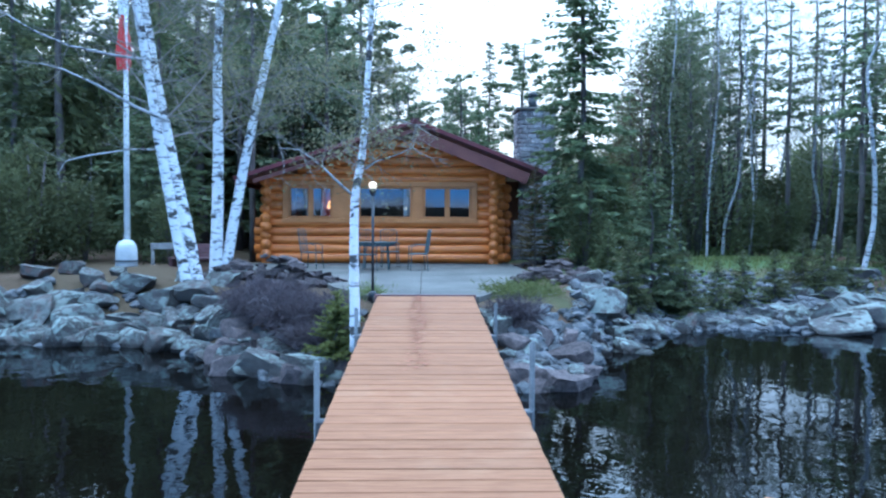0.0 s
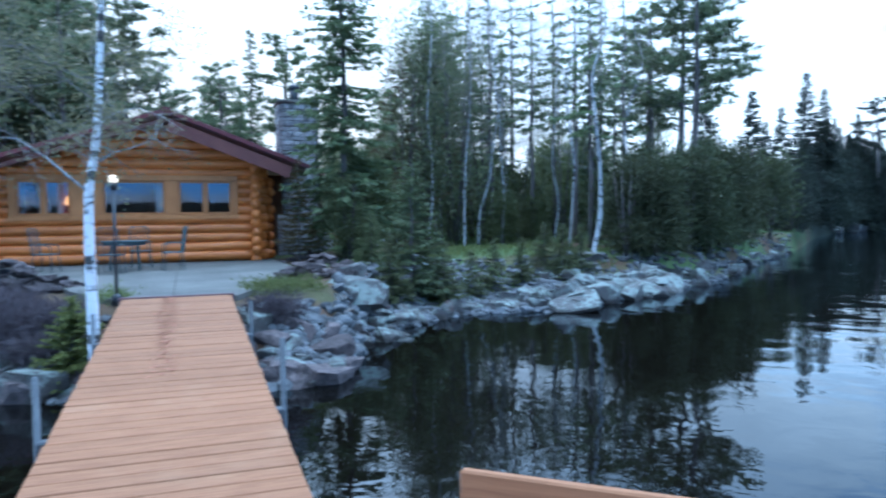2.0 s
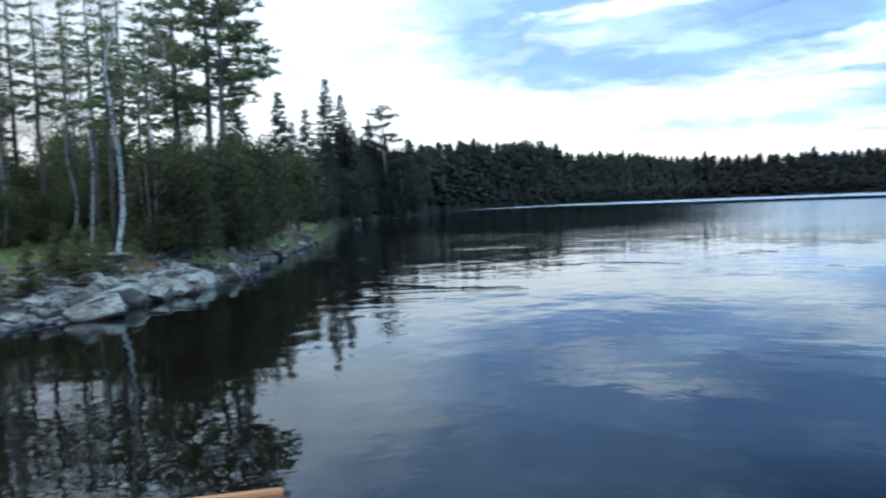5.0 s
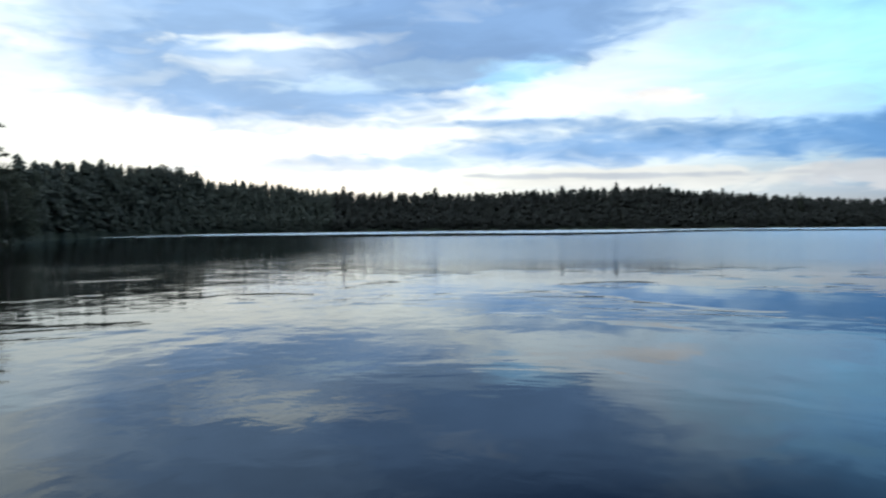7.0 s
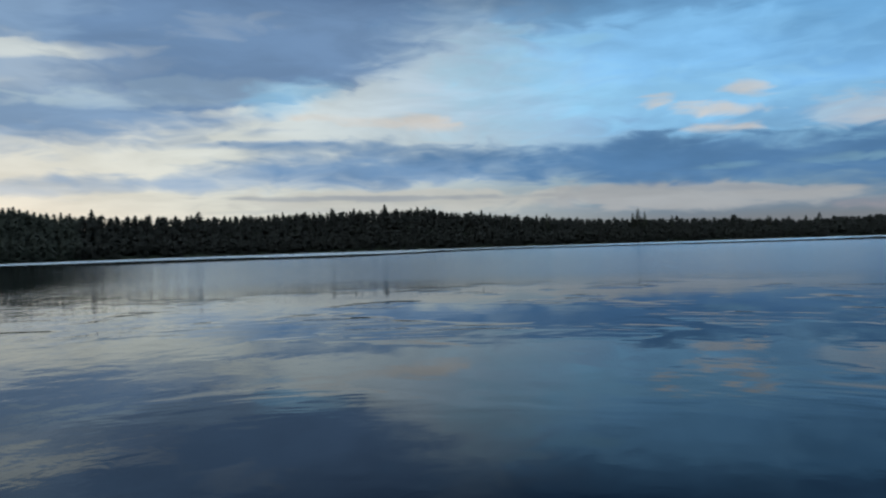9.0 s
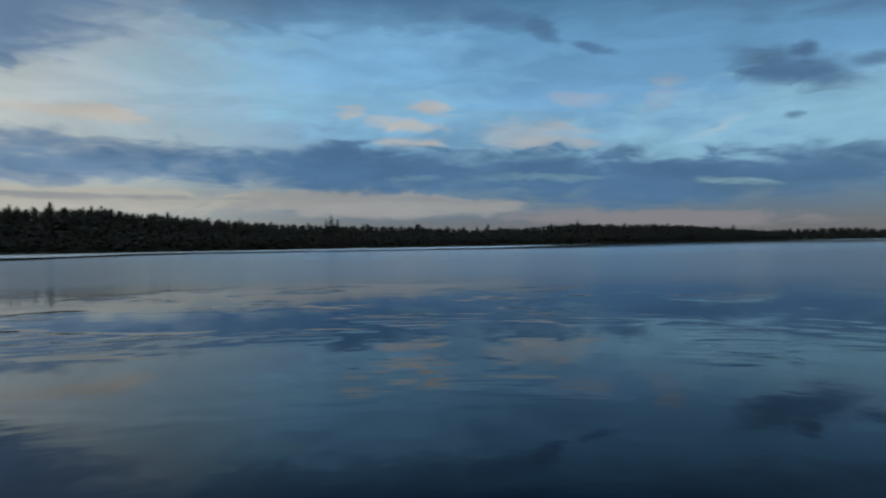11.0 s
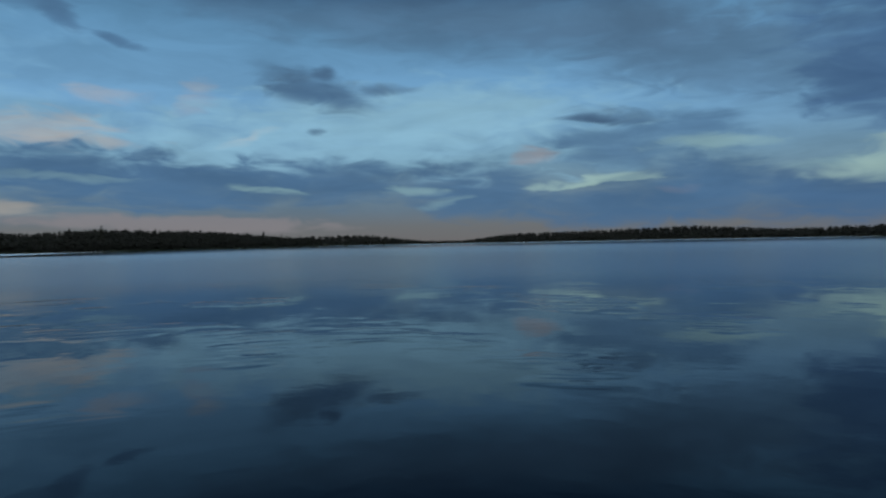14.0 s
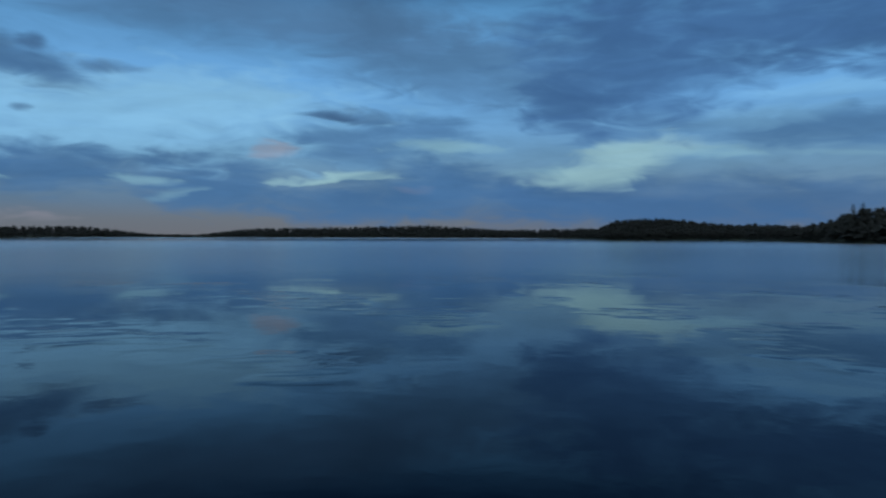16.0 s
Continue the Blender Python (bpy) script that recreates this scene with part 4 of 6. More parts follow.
# ---------------------------------------------------------------- cabin
def make_cabin():
    cabin = thing("log_cabin", (0, 0, 0), "orange varnished log cabin with a low red gable roof", "cabin")
    Y0, Y1 = 22.25, 33.0
    XL, XR = -4.85, 2.15
    Z0, RISE, RAD = 1.00, 0.272, 0.150
    ROWS_N = 10
    eave_z = Z0 + ROWS_N * RISE
    peak_x, peak_z = -0.27, 5.27

    def slope(x):
        return 0.385 if x > peak_x else 0.325

    rng = random.Random(11)
    # windows in the front wall: left, right, bottom, top
    holes = [(-4.17, -2.83, 2.36, 3.34), (-2.03, -0.37, 2.36, 3.34), (-0.02, 1.47, 2.36, 3.34)]
    band = (-4.35, 1.65, 2.22, 3.50)

    def log_mesh(length, r):
        g = Geo()
        n = max(3, int(length / 0.7))
        r_rng = np.random.RandomState(rng.randrange(9999))
        xs = np.linspace(-length / 2, length / 2, n + 1)
        pts = [(x, 0.012 * r_rng.randn(), 0.006 * r_rng.randn()) for x in xs]
        rad = [r * (1 + 0.03 * r_rng.randn()) for _ in xs]
        return g.tube(pts, rad, 14).mesh("log", LOG, True)

    # front wall: a dark core behind the logs, with the window openings cut through
    core = Geo()
    spans = [(XL, holes[0][0]), (holes[0][1], holes[1][0]), (holes[1][1], holes[2][0]), (holes[2][1], XR)]
    core.box(((XL + XR) / 2, Y0, (Z0 - 0.15 + 2.36) / 2), (XR - XL, 0.10, 2.36 - Z0 + 0.15))
    core.box(((XL + XR) / 2, Y0, (3.34 + eave_z) / 2), (XR - XL, 0.10, eave_z - 3.34))
    for a, b in spans:
        core.box(((a + b) / 2, Y0, 2.85), (b - a, 0.10, 0.98))
    gx0, gx1 = XL, XR
    def roof_under(x):
        return peak_z - 0.26 - abs(x - peak_x) * slope(x)
    core.add([(gx0, Y0, eave_z), (gx1, Y0, eave_z), (gx1, Y0, max(eave_z, roof_under(gx1))), (peak_x, Y0, roof_under(peak_x)), (gx0, Y0, max(eave_z, roof_under(gx0)))], [(0, 1, 2, 3, 4)])
    front = part("front_wall", core, CHINK, cabin, "stacked varnished logs with dark joints")
    for i in range(ROWS_N):
        z = Z0 + (i + 0.5) * RISE
        if band[2] + 0.02 < z < band[3] + 0.06:
            pieces = [(XL - 0.10, band[0]), (band[1], XR + rng.uniform(0.28, 0.42))]
        else:
            pieces = [(XL - rng.uniform(0.25, 0.4), XR + rng.uniform(0.28, 0.42))]
        for a, b in pieces:
            part("log", log_mesh(b - a, RAD * rng.uniform(0.95, 1.04)), LOG, front, at=pose((a + b) / 2, Y0 - 0.03, z, rng.uniform(0, 360)))
    z = eave_z + 0.5 * RISE
    while z < peak_z - 0.35:
        drop = peak_z - 0.24 - z
        a, b = max(peak_x - drop / slope(XL), XL - 0.3), min(peak_x + drop / slope(XR), XR + 0.35)
        if b - a > 0.4:
            part("log", log_mesh(b - a, RAD * rng.uniform(0.93, 1.0)), LOG, front, at=pose((a + b) / 2, Y0 - 0.03, z, rng.uniform(0, 360)))
        z += RISE
    # side walls, whose crossing log ends show at the corners
    for name, x in (("left_wall", XL), ("right_wall", XR)):
        core = Geo().box((x, (Y0 + Y1) / 2 + 0.1, (Z0 - 0.15 + eave_z) / 2), (0.10, Y1 - Y0 - 0.2, eave_z - Z0 + 0.15))
        side = part(name, core, CHINK, cabin, "stacked varnished logs with dark joints")
        for i in range(ROWS_N + 1):
            z = Z0 + i * RISE
            y0 = Y0 - rng.uniform(0.28, 0.44)
            part("log", log_mesh(Y1 - y0, RAD * rng.uniform(0.92, 1.02)), LOG, side, at=pose(x, (y0 + Y1) / 2, z, rng.uniform(0, 360), 0, 90))
    porch = part("porch_wall", Geo().box((XR + 0.47, 23.75, (Z0 + eave_z) / 2 - 0.1), (0.10, 1.5, eave_z - Z0 - 0.4)), CHINK, cabin, "short log wall beside the corner")
    for i in range(ROWS_N - 1):
        part("log", log_mesh(rng.uniform(1.7, 1.95), RAD * rng.uniform(0.9, 1.04)), LOG, porch, at=pose(XR + 0.47 + rng.uniform(-0.03, 0.03), 23.55 - rng.uniform(0, 0.15), Z0 + (i + 0.5) * RISE, rng.uniform(0, 360), 0, 90))
    part("back_wall", Geo().box(((XL + XR) / 2, Y1, (Z0 + eave_z) / 2), (XR - XL, 0.2, eave_z - Z0)), LOG, cabin)
    # trim boards and windows
    yf = Y0 - 0.13
    trim = Geo()
    trim.box(((band[0] + band[1]) / 2, yf, 3.42), (band[1] - band[0], 0.12, 0.15), bevel=0.008)
    trim.box(((band[0] + band[1]) / 2, yf, 2.29), (band[1] - band[0] + 0.04, 0.15, 0.13), bevel=0.008)
    for a, b in ((band[0], holes[0][0]), (holes[0][1], holes[1][0]), (holes[1][1], holes[2][0]), (holes[2][1], band[1])):
        trim.box(((a + b) / 2, yf + 0.002, 2.85), (b - a, 0.115, 0.98), bevel=0.008)
    part("window_trim", trim, TRIM, cabin, "flat brown stained boards round the windows")
    for a, b, z0, z1 in holes:
        double = b - a < 1.6
        w = Geo()
        t = 0.065
        w.box(((a + b) / 2, yf + 0.03, z1 - t / 2), (b - a, 0.09, t), bevel=0.006)
        w.box(((a + b) / 2, yf + 0.03, z0 + t / 2), (b - a, 0.09, t), bevel=0.006)
        w.box((a + t / 2, yf + 0.03, (z0 + z1) / 2), (t, 0.09, z1 - z0 - 2 * t), bevel=0.006)
        w.box((b - t / 2, yf + 0.03, (z0 + z1) / 2), (t, 0.09, z1 - z0 - 2 * t), bevel=0.006)
        cuts = [(a + t, b - t)]
        if double:
            m = (a + b) / 2
            w.box((m, yf + 0.03, (z0 + z1) / 2), (0.16, 0.095, z1 - z0 - 2 * t), bevel=0.006)
            cuts = [(a + t, m - 0.08), (m + 0.08, b - t)]
        win = part("window", w, TRIM, cabin, "brown wooden window reflecting the lake")
        for p, q in cuts:
            pane = part("pane", Geo().box(((p + q) / 2, yf + 0.04, (z0 + z1) / 2), (q - p, 0.008, z1 - z0 - 2 * t), pose(0, 0, 0, 0.4)), PANE, win, "reflecting glass")
            pane.visible_shadow = False
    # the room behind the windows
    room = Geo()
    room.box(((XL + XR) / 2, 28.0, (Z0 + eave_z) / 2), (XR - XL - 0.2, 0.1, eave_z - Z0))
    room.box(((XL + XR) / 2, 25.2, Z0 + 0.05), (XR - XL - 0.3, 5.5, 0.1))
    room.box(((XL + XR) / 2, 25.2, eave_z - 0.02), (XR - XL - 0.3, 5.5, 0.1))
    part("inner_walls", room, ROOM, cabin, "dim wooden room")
    drape = Geo()
    for i in range(9):
        drape.tube([(-3.30 + i * 0.05, 23.3, 2.3), (-3.30 + i * 0.05, 23.3, 3.36)], 0.035, 6)
    part("curtain", drape, CURTAIN, cabin, "red curtain")
    pale = Geo()
    for i in range(6):
        pale.tube([(-0.62 + i * 0.035, 22.5, 2.3), (-0.62 + i * 0.035, 22.5, 3.36)], 0.03, 6)
    part("curtain", pale, LINEN, cabin, "pale curtain")
    for x in (-4.10, -3.66):
        hang = Geo()
        for i in range(4):
            hang.tube([(x + i * 0.032, 22.42, 2.3), (x + i * 0.032, 22.42, 3.36)], 0.02, 6)
        part("curtain", hang, LINEN, cabin, "narrow pale curtain")
    # roof: two slabs, boards along the rake, soffits and a ridge cap
    YF = 21.05
    roof_t = 0.10
    ends = ((-5.55, -1), (3.62, 1))
    for xe, sgn in ends:
        g = Geo()
        ze = peak_z - abs(xe - peak_x) * slope(xe)
        top = [(peak_x, YF, peak_z), (xe, YF, ze), (xe, Y1 + 0.6, ze), (peak_x, Y1 + 0.6, peak_z)]
        bot = [(x, y, zz - roof_t) for x, y, zz in top]
        quads = [(0, 1, 2, 3), (7, 6, 5, 4), (0, 4, 5, 1), (1, 5, 6, 2), (2, 6, 7, 3), (3, 7, 4, 0)]
        g.add(top + bot, quads)
        slab = part("roof", g, ROOF, cabin, "low red metal roof")
        length = math.hypot(xe - peak_x, ze - peak_z)
        mid = ((xe + peak_x) / 2, (ze + peak_z) / 2)
        ang = math.degrees(math.atan2(ze - peak_z, xe - peak_x))
        turn = pose(0, 0, 0, 0, -ang if sgn > 0 else -ang, 0)
        part("rake_board", Geo().box((mid[0], YF - 0.02, mid[1] - 0.065), (length + 0.04, 0.035, 0.12), turn, 0.005), ROOF, slab, "red fascia board along the gable")
        part("soffit", Geo().box((mid[0], (YF + Y0) / 2, mid[1] - 0.165), (length - 0.1, Y0 - YF - 0.06, 0.02), turn), SOFFIT, slab, "reddish boarded underside")
        tall = 0.34 if sgn > 0 else 0.12
        part("gable_board", Geo().box((mid[0] - 0.25 * sgn, YF + 0.02, mid[1] - 0.17 - tall / 2), (length - 0.6, 0.03, tall), turn, 0.005), SOFFIT, slab, "dark reddish board under the gable edge")
        part("eave_board", Geo().box((xe - 0.0 * sgn, (YF + Y1 + 0.6) / 2, ze - 0.13), (0.03, Y1 + 0.6 - YF - 0.05, 0.2)), ROOF, slab)
        y = YF + 0.5
        while y < Y1 + 0.4:
            part("seam", Geo().box((mid[0], y, mid[1] + 0.012), (length, 0.025, 0.024), turn), ROOF, slab)
            y += 0.6
    part("ridge_cap", Geo().box((peak_x, (YF + Y1 + 0.6) / 2, peak_z + 0.015), (0.28, Y1 + 0.6 - YF, 0.03), bevel=0.01), ROOF, cabin)
    part("side_panel", Geo().box((2.75, 24.9, 2.3), (1.1, 0.12, 2.8)), BROWNWALL, cabin, "brown boarded wall beside the chimney")
    # chimney of field stone against the side wall
    cx, cy = 3.92, 25.2
    core = Geo()
    core.box((cx, cy, 3.55), (1.22, 1.0, 5.3))
    core.box((cx, cy - 0.1, 1.6), (1.75, 1.4, 1.5))
    chim = part("chimney", core, MORTAR, cabin, "grey field stone chimney")
    stones = []
    for s in range(5):
        bm = bmesh.new()
        bmesh.ops.create_cube(bm, size=1.0)
        bmesh.ops.bevel(bm, geom=bm.edges[:], offset=0.14, segments=1, affect="EDGES")
        for v in bm.verts:
            v.co += Vector((rng.uniform(-0.06, 0.06), rng.uniform(-0.05, 0.05), rng.uniform(-0.07, 0.07)))
        me = bpy.data.meshes.new("stone")
        bm.to_mesh(me)
        bm.free()
        me.materials.append(STONE)
        stones.append(me)

    def course(x0, x1, yface, z0, z1, axis="x", hmin=0.10, hmax=0.22):
        z = z0
        while z < z1 - 0.04:
            h = min(rng.uniform(hmin, hmax), z1 - z)
            x = x0
            while x < x1 - 0.05:
                w = min(rng.choice((0.14, 0.2, 0.28, 0.36, 0.5)) * rng.uniform(0.9, 1.15), x1 - x)
                m = pose((x + w / 2) if axis == "x" else yface, yface if axis == "x" else (x + w / 2), z + h / 2, 0, 0, 0 if axis == "x" else 90)
                m = m @ Matrix.Diagonal((w * 0.95, 0.16, h * 0.93, 1))
                part("stone", rng.choice(stones), STONE, chim, at=m)
                x += w
            z += h
    course(cx - 0.64, cx + 0.64, cy - 0.52, 2.35, 6.12)
    course(cy - 0.5, cy + 0.5, cx - 0.63, 4.2, 6.12, "y")
    course(cx - 0.9, cx + 0.9, cy - 0.82, 0.9, 2.35, hmin=0.16, hmax=0.34)
    part("cap", Geo().box((cx, cy, 6.20), (1.50, 1.3, 0.10), bevel=0.02), CONCRETE, chim, "flat concrete chimney cap")
    part("flue", Geo().tube([(cx - 0.1, cy, 6.25), (cx - 0.1, cy, 6.72)], 0.15, 14), STEEL, chim, "short steel flue pipe", True)
    part("flue_cowl", Geo().tube([(cx - 0.1, cy, 6.72), (cx - 0.1, cy, 6.86)], [0.20, 0.12], 14), STEEL, chim, "steel cowl", True)
    return cabin


make_cabin()

# lamps of the cabin and the terrace
table_lamp = thing("table_lamp", (-2.95, 23.0, 1.98), "lit orange table lamp standing behind a cabin window", "lamp")
part("shade", Geo().tube([(0, 0, 0.70), (0, 0, 0.95)], [0.17, 0.11], 14), SHADE, table_lamp, "glowing orange shade", True)
part("stem", Geo().tube([(0, 0, 0.0), (0, 0, 0.72)], [0.09, 0.02], 10), BLACK, table_lamp)
side_table = thing("side_table", (-2.95, 23.0, 1.13), "dark wooden side table under the window lamp", "table")
part("top", Geo().box((0, 0, 0.83), (0.6, 0.5, 0.04), bevel=0.01), ROOM, side_table)
for sx in (-0.25, 0.25):
    for sy in (-0.2, 0.2):
        part("leg", Geo().box((sx, sy, 0.405), (0.05, 0.05, 0.81)), ROOM, side_table)
wall_light = thing("wall_light", (-0.45, 27.9, 2.9), "small lit wall light at the back of the room", "lamp")
part("bulb", Geo().tube([(0, -0.12, -0.06), (0, -0.12, 0.06)], [0.13, 0.10], 10), BULB, wall_light, "glowing bulb", True)
part("bracket", Geo().box((0, -0.05, 0), (0.06, 0.10, 0.06)), BLACK, wall_light)


def make_lamp_post():
    lamp = thing("lamp_post", (-0.83, 11.62, 0.9), "slim black lamp post with one lit white globe beside the dock", "lamp post")
    part("post", Geo().tube([(0, 0, 0), (0, 0, 1.73)], 0.024, 10), BLACK, lamp, "", True)
    part("foot", Geo().tube([(0, 0, 0.0), (0, 0, 0.12), (0, 0, 0.16)], [0.09, 0.07, 0.03], 12), BLACK, lamp, "", True)
    part("collar", Geo().tube([(0, 0, 1.70), (0, 0, 1.78), (0, 0, 1.82)], [0.03, 0.06, 0.05], 12), BLACK, lamp, "", True)
    bm = bmesh.new()
    bmesh.ops.create_uvsphere(bm, u_segments=18, v_segments=12, radius=0.066, matrix=pose(0, 0, 1.87))
    me = bpy.data.meshes.new("globe")
    bm.to_mesh(me)
    bm.free()
    me.materials.append(GLOBE)
    part("globe", me, GLOBE, lamp, "glowing warm white globe")


make_lamp_post()


# ---------------------------------------------------------------- terrace furniture
def make_table(place):
    t = thing("patio_table", place, "dark green metal patio table on the terrace", "table")
    part("tabletop", Geo().tube([(0, 0, 0.70), (0, 0, 0.73)], 0.55, 24), GREENMETAL, t)
    part("apron", Geo().tube([(0, 0, 0.62), (0, 0, 0.70)], 0.50, 24, False), GREENMETAL, t)
    for i in range(4):
        a = math.pi / 4 + i * math.pi / 2
        part("leg", Geo().tube([(0.40 * math.cos(a), 0.40 * math.sin(a), 0.66), (0.47 * math.cos(a), 0.47 * math.sin(a), 0)], 0.02, 8), GREENMETAL, t)


def make_chair(place, rz):
    c = thing("patio_chair", place, "dark green metal patio chair with a high open back", "chair", "chairs round the terrace table", rz)
    part("seat", Geo().box((0, 0, 0.43), (0.48, 0.46, 0.03), bevel=0.01), GREENMETAL, c)
    back = Geo().tube([(-0.22, 0.22, 0.43), (-0.23, 0.30, 1.0), (-0.15, 0.32, 1.06), (0.15, 0.32, 1.06), (0.23, 0.30, 1.0), (0.22, 0.22, 0.43)], 0.016, 8)
    for x in (-0.14, -0.07, 0.0, 0.07, 0.14):
        back.tube([(x, 0.225, 0.45), (x, 0.315, 1.04)], 0.007, 6)
    part("backrest", back, GREENMETAL, c)
    for sx in (-0.21, 0.21):
        part("armrest", Geo().tube([(sx * 1.1, 0.26, 0.66), (sx * 1.15, -0.05, 0.67), (sx * 1.1, -0.2, 0.62), (sx, -0.21, 0.43)], 0.014, 8), GREENMETAL, c)
        for sy in (-0.2, 0.2):
            part("leg", Geo().tube([(sx, sy, 0.43), (sx * 1.15, sy * 1.15, 0)], 0.014, 8), GREENMETAL, c)
    return c


make_table((-1.25, 18.9, slab_z))
ch = make_chair((-0.15, 18.6, slab_z), -80)
for x, y, r in ((-3.0, 19.2, 75), (-1.45, 17.9, 170), (-0.95, 20.0, 10)):
    copy_thing(ch, pose(x, y, slab_z, 0, 0, r))


# ---------------------------------------------------------------- lakeside things
def make_flagpole():
    x, y = -7.37, 17.9
    z = float(land(x, y))
    f = thing("flagpole", (x, y, z), "white flagpole with a limp red and white flag", "flagpole")
    part("pole", Geo().tube([(0, 0, 0), (0, 0, 4), (0.02, 0, 9.5)], [0.075, 0.06, 0.04], 12), WHITEPAINT, f, "", True)
    rng = np.random.RandomState(5)
    for name, mat, lo, hi, label in (("flag_cloth", REDCLOTH, 4.85, 6.15, "red flag cloth hanging in folds"), ("flag_band", WHITECLOTH, 6.15, 6.75, "white and dark upper fold of the flag")):
        g = Geo()
        zs = np.linspace(lo, hi, 14)
        a = np.linspace(0, 2 * math.pi, 22, endpoint=False)
        v = []
        for zz in zs:
            u = (zz - 4.85) / 1.9
            spread = 0.08 * max(0.0, 1 - u) ** 0.7 + 0.10 + 0.03 * math.sin(zz * 5)
            for t in a:
                fold = 0.55 + 0.45 * math.sin(4 * t + zz * 1.3)
                v.append((-0.05 + spread * math.cos(t) * (0.55 + 0.45 * fold), 0.10 * math.sin(t) * (0.5 + 0.5 * fold), zz + 0.03 * math.sin(3 * t)))
        n = len(a)
        faces = [(i * n + j, i * n + (j + 1) % n, (i + 1) * n + (j + 1) % n, (i + 1) * n + j) for i in range(len(zs) - 1) for j in range(n)]
        g.add(v, faces)
        part(name, g, mat, f, label, True)
    barrel = thing("white_barrel", (x, y - 0.05, z - 0.02), "white painted barrel standing at the foot of the flagpole", "barrel")
    part("drum", Geo().tube([(0, 0, 0), (0, 0, 0.06), (0, 0, 0.40), (0, 0, 0.54), (0, 0, 0.64), (0, 0, 0.68)], [0.24, 0.26, 0.25, 0.23, 0.17, 0.06], 18), WHITEPAINT, barrel, "", True)
    part("hoop", Geo().tube([(0, 0, 0.14), (0, 0, 0.18)], 0.285, 18), STEEL, barrel)


make_flagpole()


def make_garden_bench():
    x, y = -6.15, 18.3
    b = thing("garden_bench", (x, y, float(land(x, y))), "low wooden bench with a maroon plank back under the birches", "bench")
    for i in range(4):
        part("back_plank", Geo().box((0.35, 0.2, 0.20 + i * 0.115), (1.3, 0.03, 0.105), bevel=0.006), MAROON, b)
    part("seat", Geo().box((0.35, -0.02, 0.24), (1.3, 0.36, 0.04), bevel=0.006), MAROON, b)
    part("arm_rail", Geo().box((-0.52, 0.1, 0.54), (0.62, 0.08, 0.16), bevel=0.01), GREYWOOD, b, "pale bare plank")
    for sx in (-0.25, 0.95):
        part("leg", Geo().box((sx, 0.05, 0.13), (0.07, 0.4, 0.26), bevel=0.006), MAROON, b)
    part("rail_post", Geo().box((-0.78, 0.1, 0.24), (0.07, 0.07, 0.48), bevel=0.006), GREYWOOD, b)


make_garden_bench()


def make_picnic_table(x, y, rz):
    t = thing("picnic_table", (x, y, float(land(x, y))), "orange stained wooden picnic table on the lawn", "picnic table", rz=rz)
    for i in range(5):
        part("top_plank", Geo().box((0, -0.30 + i * 0.15, 0.74), (1.9, 0.14, 0.04), bevel=0.006), PICNIC, t)
    for sy in (-0.68, 0.68):
        for k in (-0.07, 0.07):
            part("seat_plank", Geo().box((0, sy + k, 0.44), (1.9, 0.135, 0.04), bevel=0.006), PICNIC, t)
    for sx in (-0.65, 0.65):
        part("cross_beam", Geo().box((sx, 0, 0.38), (0.05, 1.5, 0.09), bevel=0.006), PICNIC, t)
        for sg in (-1, 1):
            part("leg", Geo().tube([(sx, sg * 0.22, 0.72), (sx, sg * 0.62, 0)], 0.05, 6), PICNIC, t)


make_picnic_table(5.95, 26.6, 8)


def make_rail(x0, x1, y, height):
    z = float(land((x0 + x1) / 2, y))
    f = thing("low_fence", (x0, y, z), "low pale wooden rail along the edge of the lawn", "fence")
    part("rail", Geo().box(((x1 - x0) / 2, 0, height), (x1 - x0, 0.05, 0.07), bevel=0.008), WHITEPAINT, f)
    for i in range(4):
        part("post", Geo().box(((x1 - x0) * i / 3, 0.04, height / 2 - 0.1), (0.07, 0.05, height + 0.2)), GREYWOOD, f)


make_rail(4.9, 7.4, 24.6, 0.32)


# ---------------------------------------------------------------- stones of the shore
def stone_mesh(seed, flat=0.65):
    rng = np.random.RandomState(seed)
    bm = bmesh.new()
    bmesh.ops.create_icosphere(bm, subdivisions=3, radius=1.0)
    planes = [(unit(rng.randn(3) * np.array([1, 1, 0.55])), rng.uniform(0.36, 0.80)) for _ in range(9)] + [(np.array([0.1 * rng.randn(), 0.1 * rng.randn(), 1.0]), rng.uniform(0.45, 0.8))]
    off = Vector(rng.uniform(-50, 50, 3))
    for v in bm.verts:
        p = np.array(v.co)
        for n, d in planes:
            over = p @ n - d
            if over > 0:
                p = p - n * over
        k = 1 + 0.09 * noise.noise(Vector(p) * 1.6 + off) + 0.05 * noise.noise(Vector(p) * 4.0 + off) + 0.03 * noise.noise(Vector(p) * 10.0 + off)
        v.co = Vector(p * k * np.array([1.45, 1.1, flat * 1.25]))
    me = bpy.data.meshes.new("boulder")
    bm.to_mesh(me)
    bm.free()
    me.materials.append(ROCK)
    me.polygons.foreach_set("use_smooth", [False] * len(me.polygons))
    return me


STONES = [stone_mesh(s, 0.58 + 0.06 * (s % 6)) for s in range(16)]
def at_polar_near(h, d):
    return d * math.sin(radians(h)), d * math.cos(radians(h))


PALES = []
for me in STONES[8:12]:
    me = me.copy()
    me.materials.clear()
    me.materials.append(PALESTONE)
    PALES.append(me)
HEAP = []
for me in STONES[:8]:
    me = me.copy()
    me.materials.clear()
    me.materials.append(HEAPSTONE)
    HEAP.append(me)


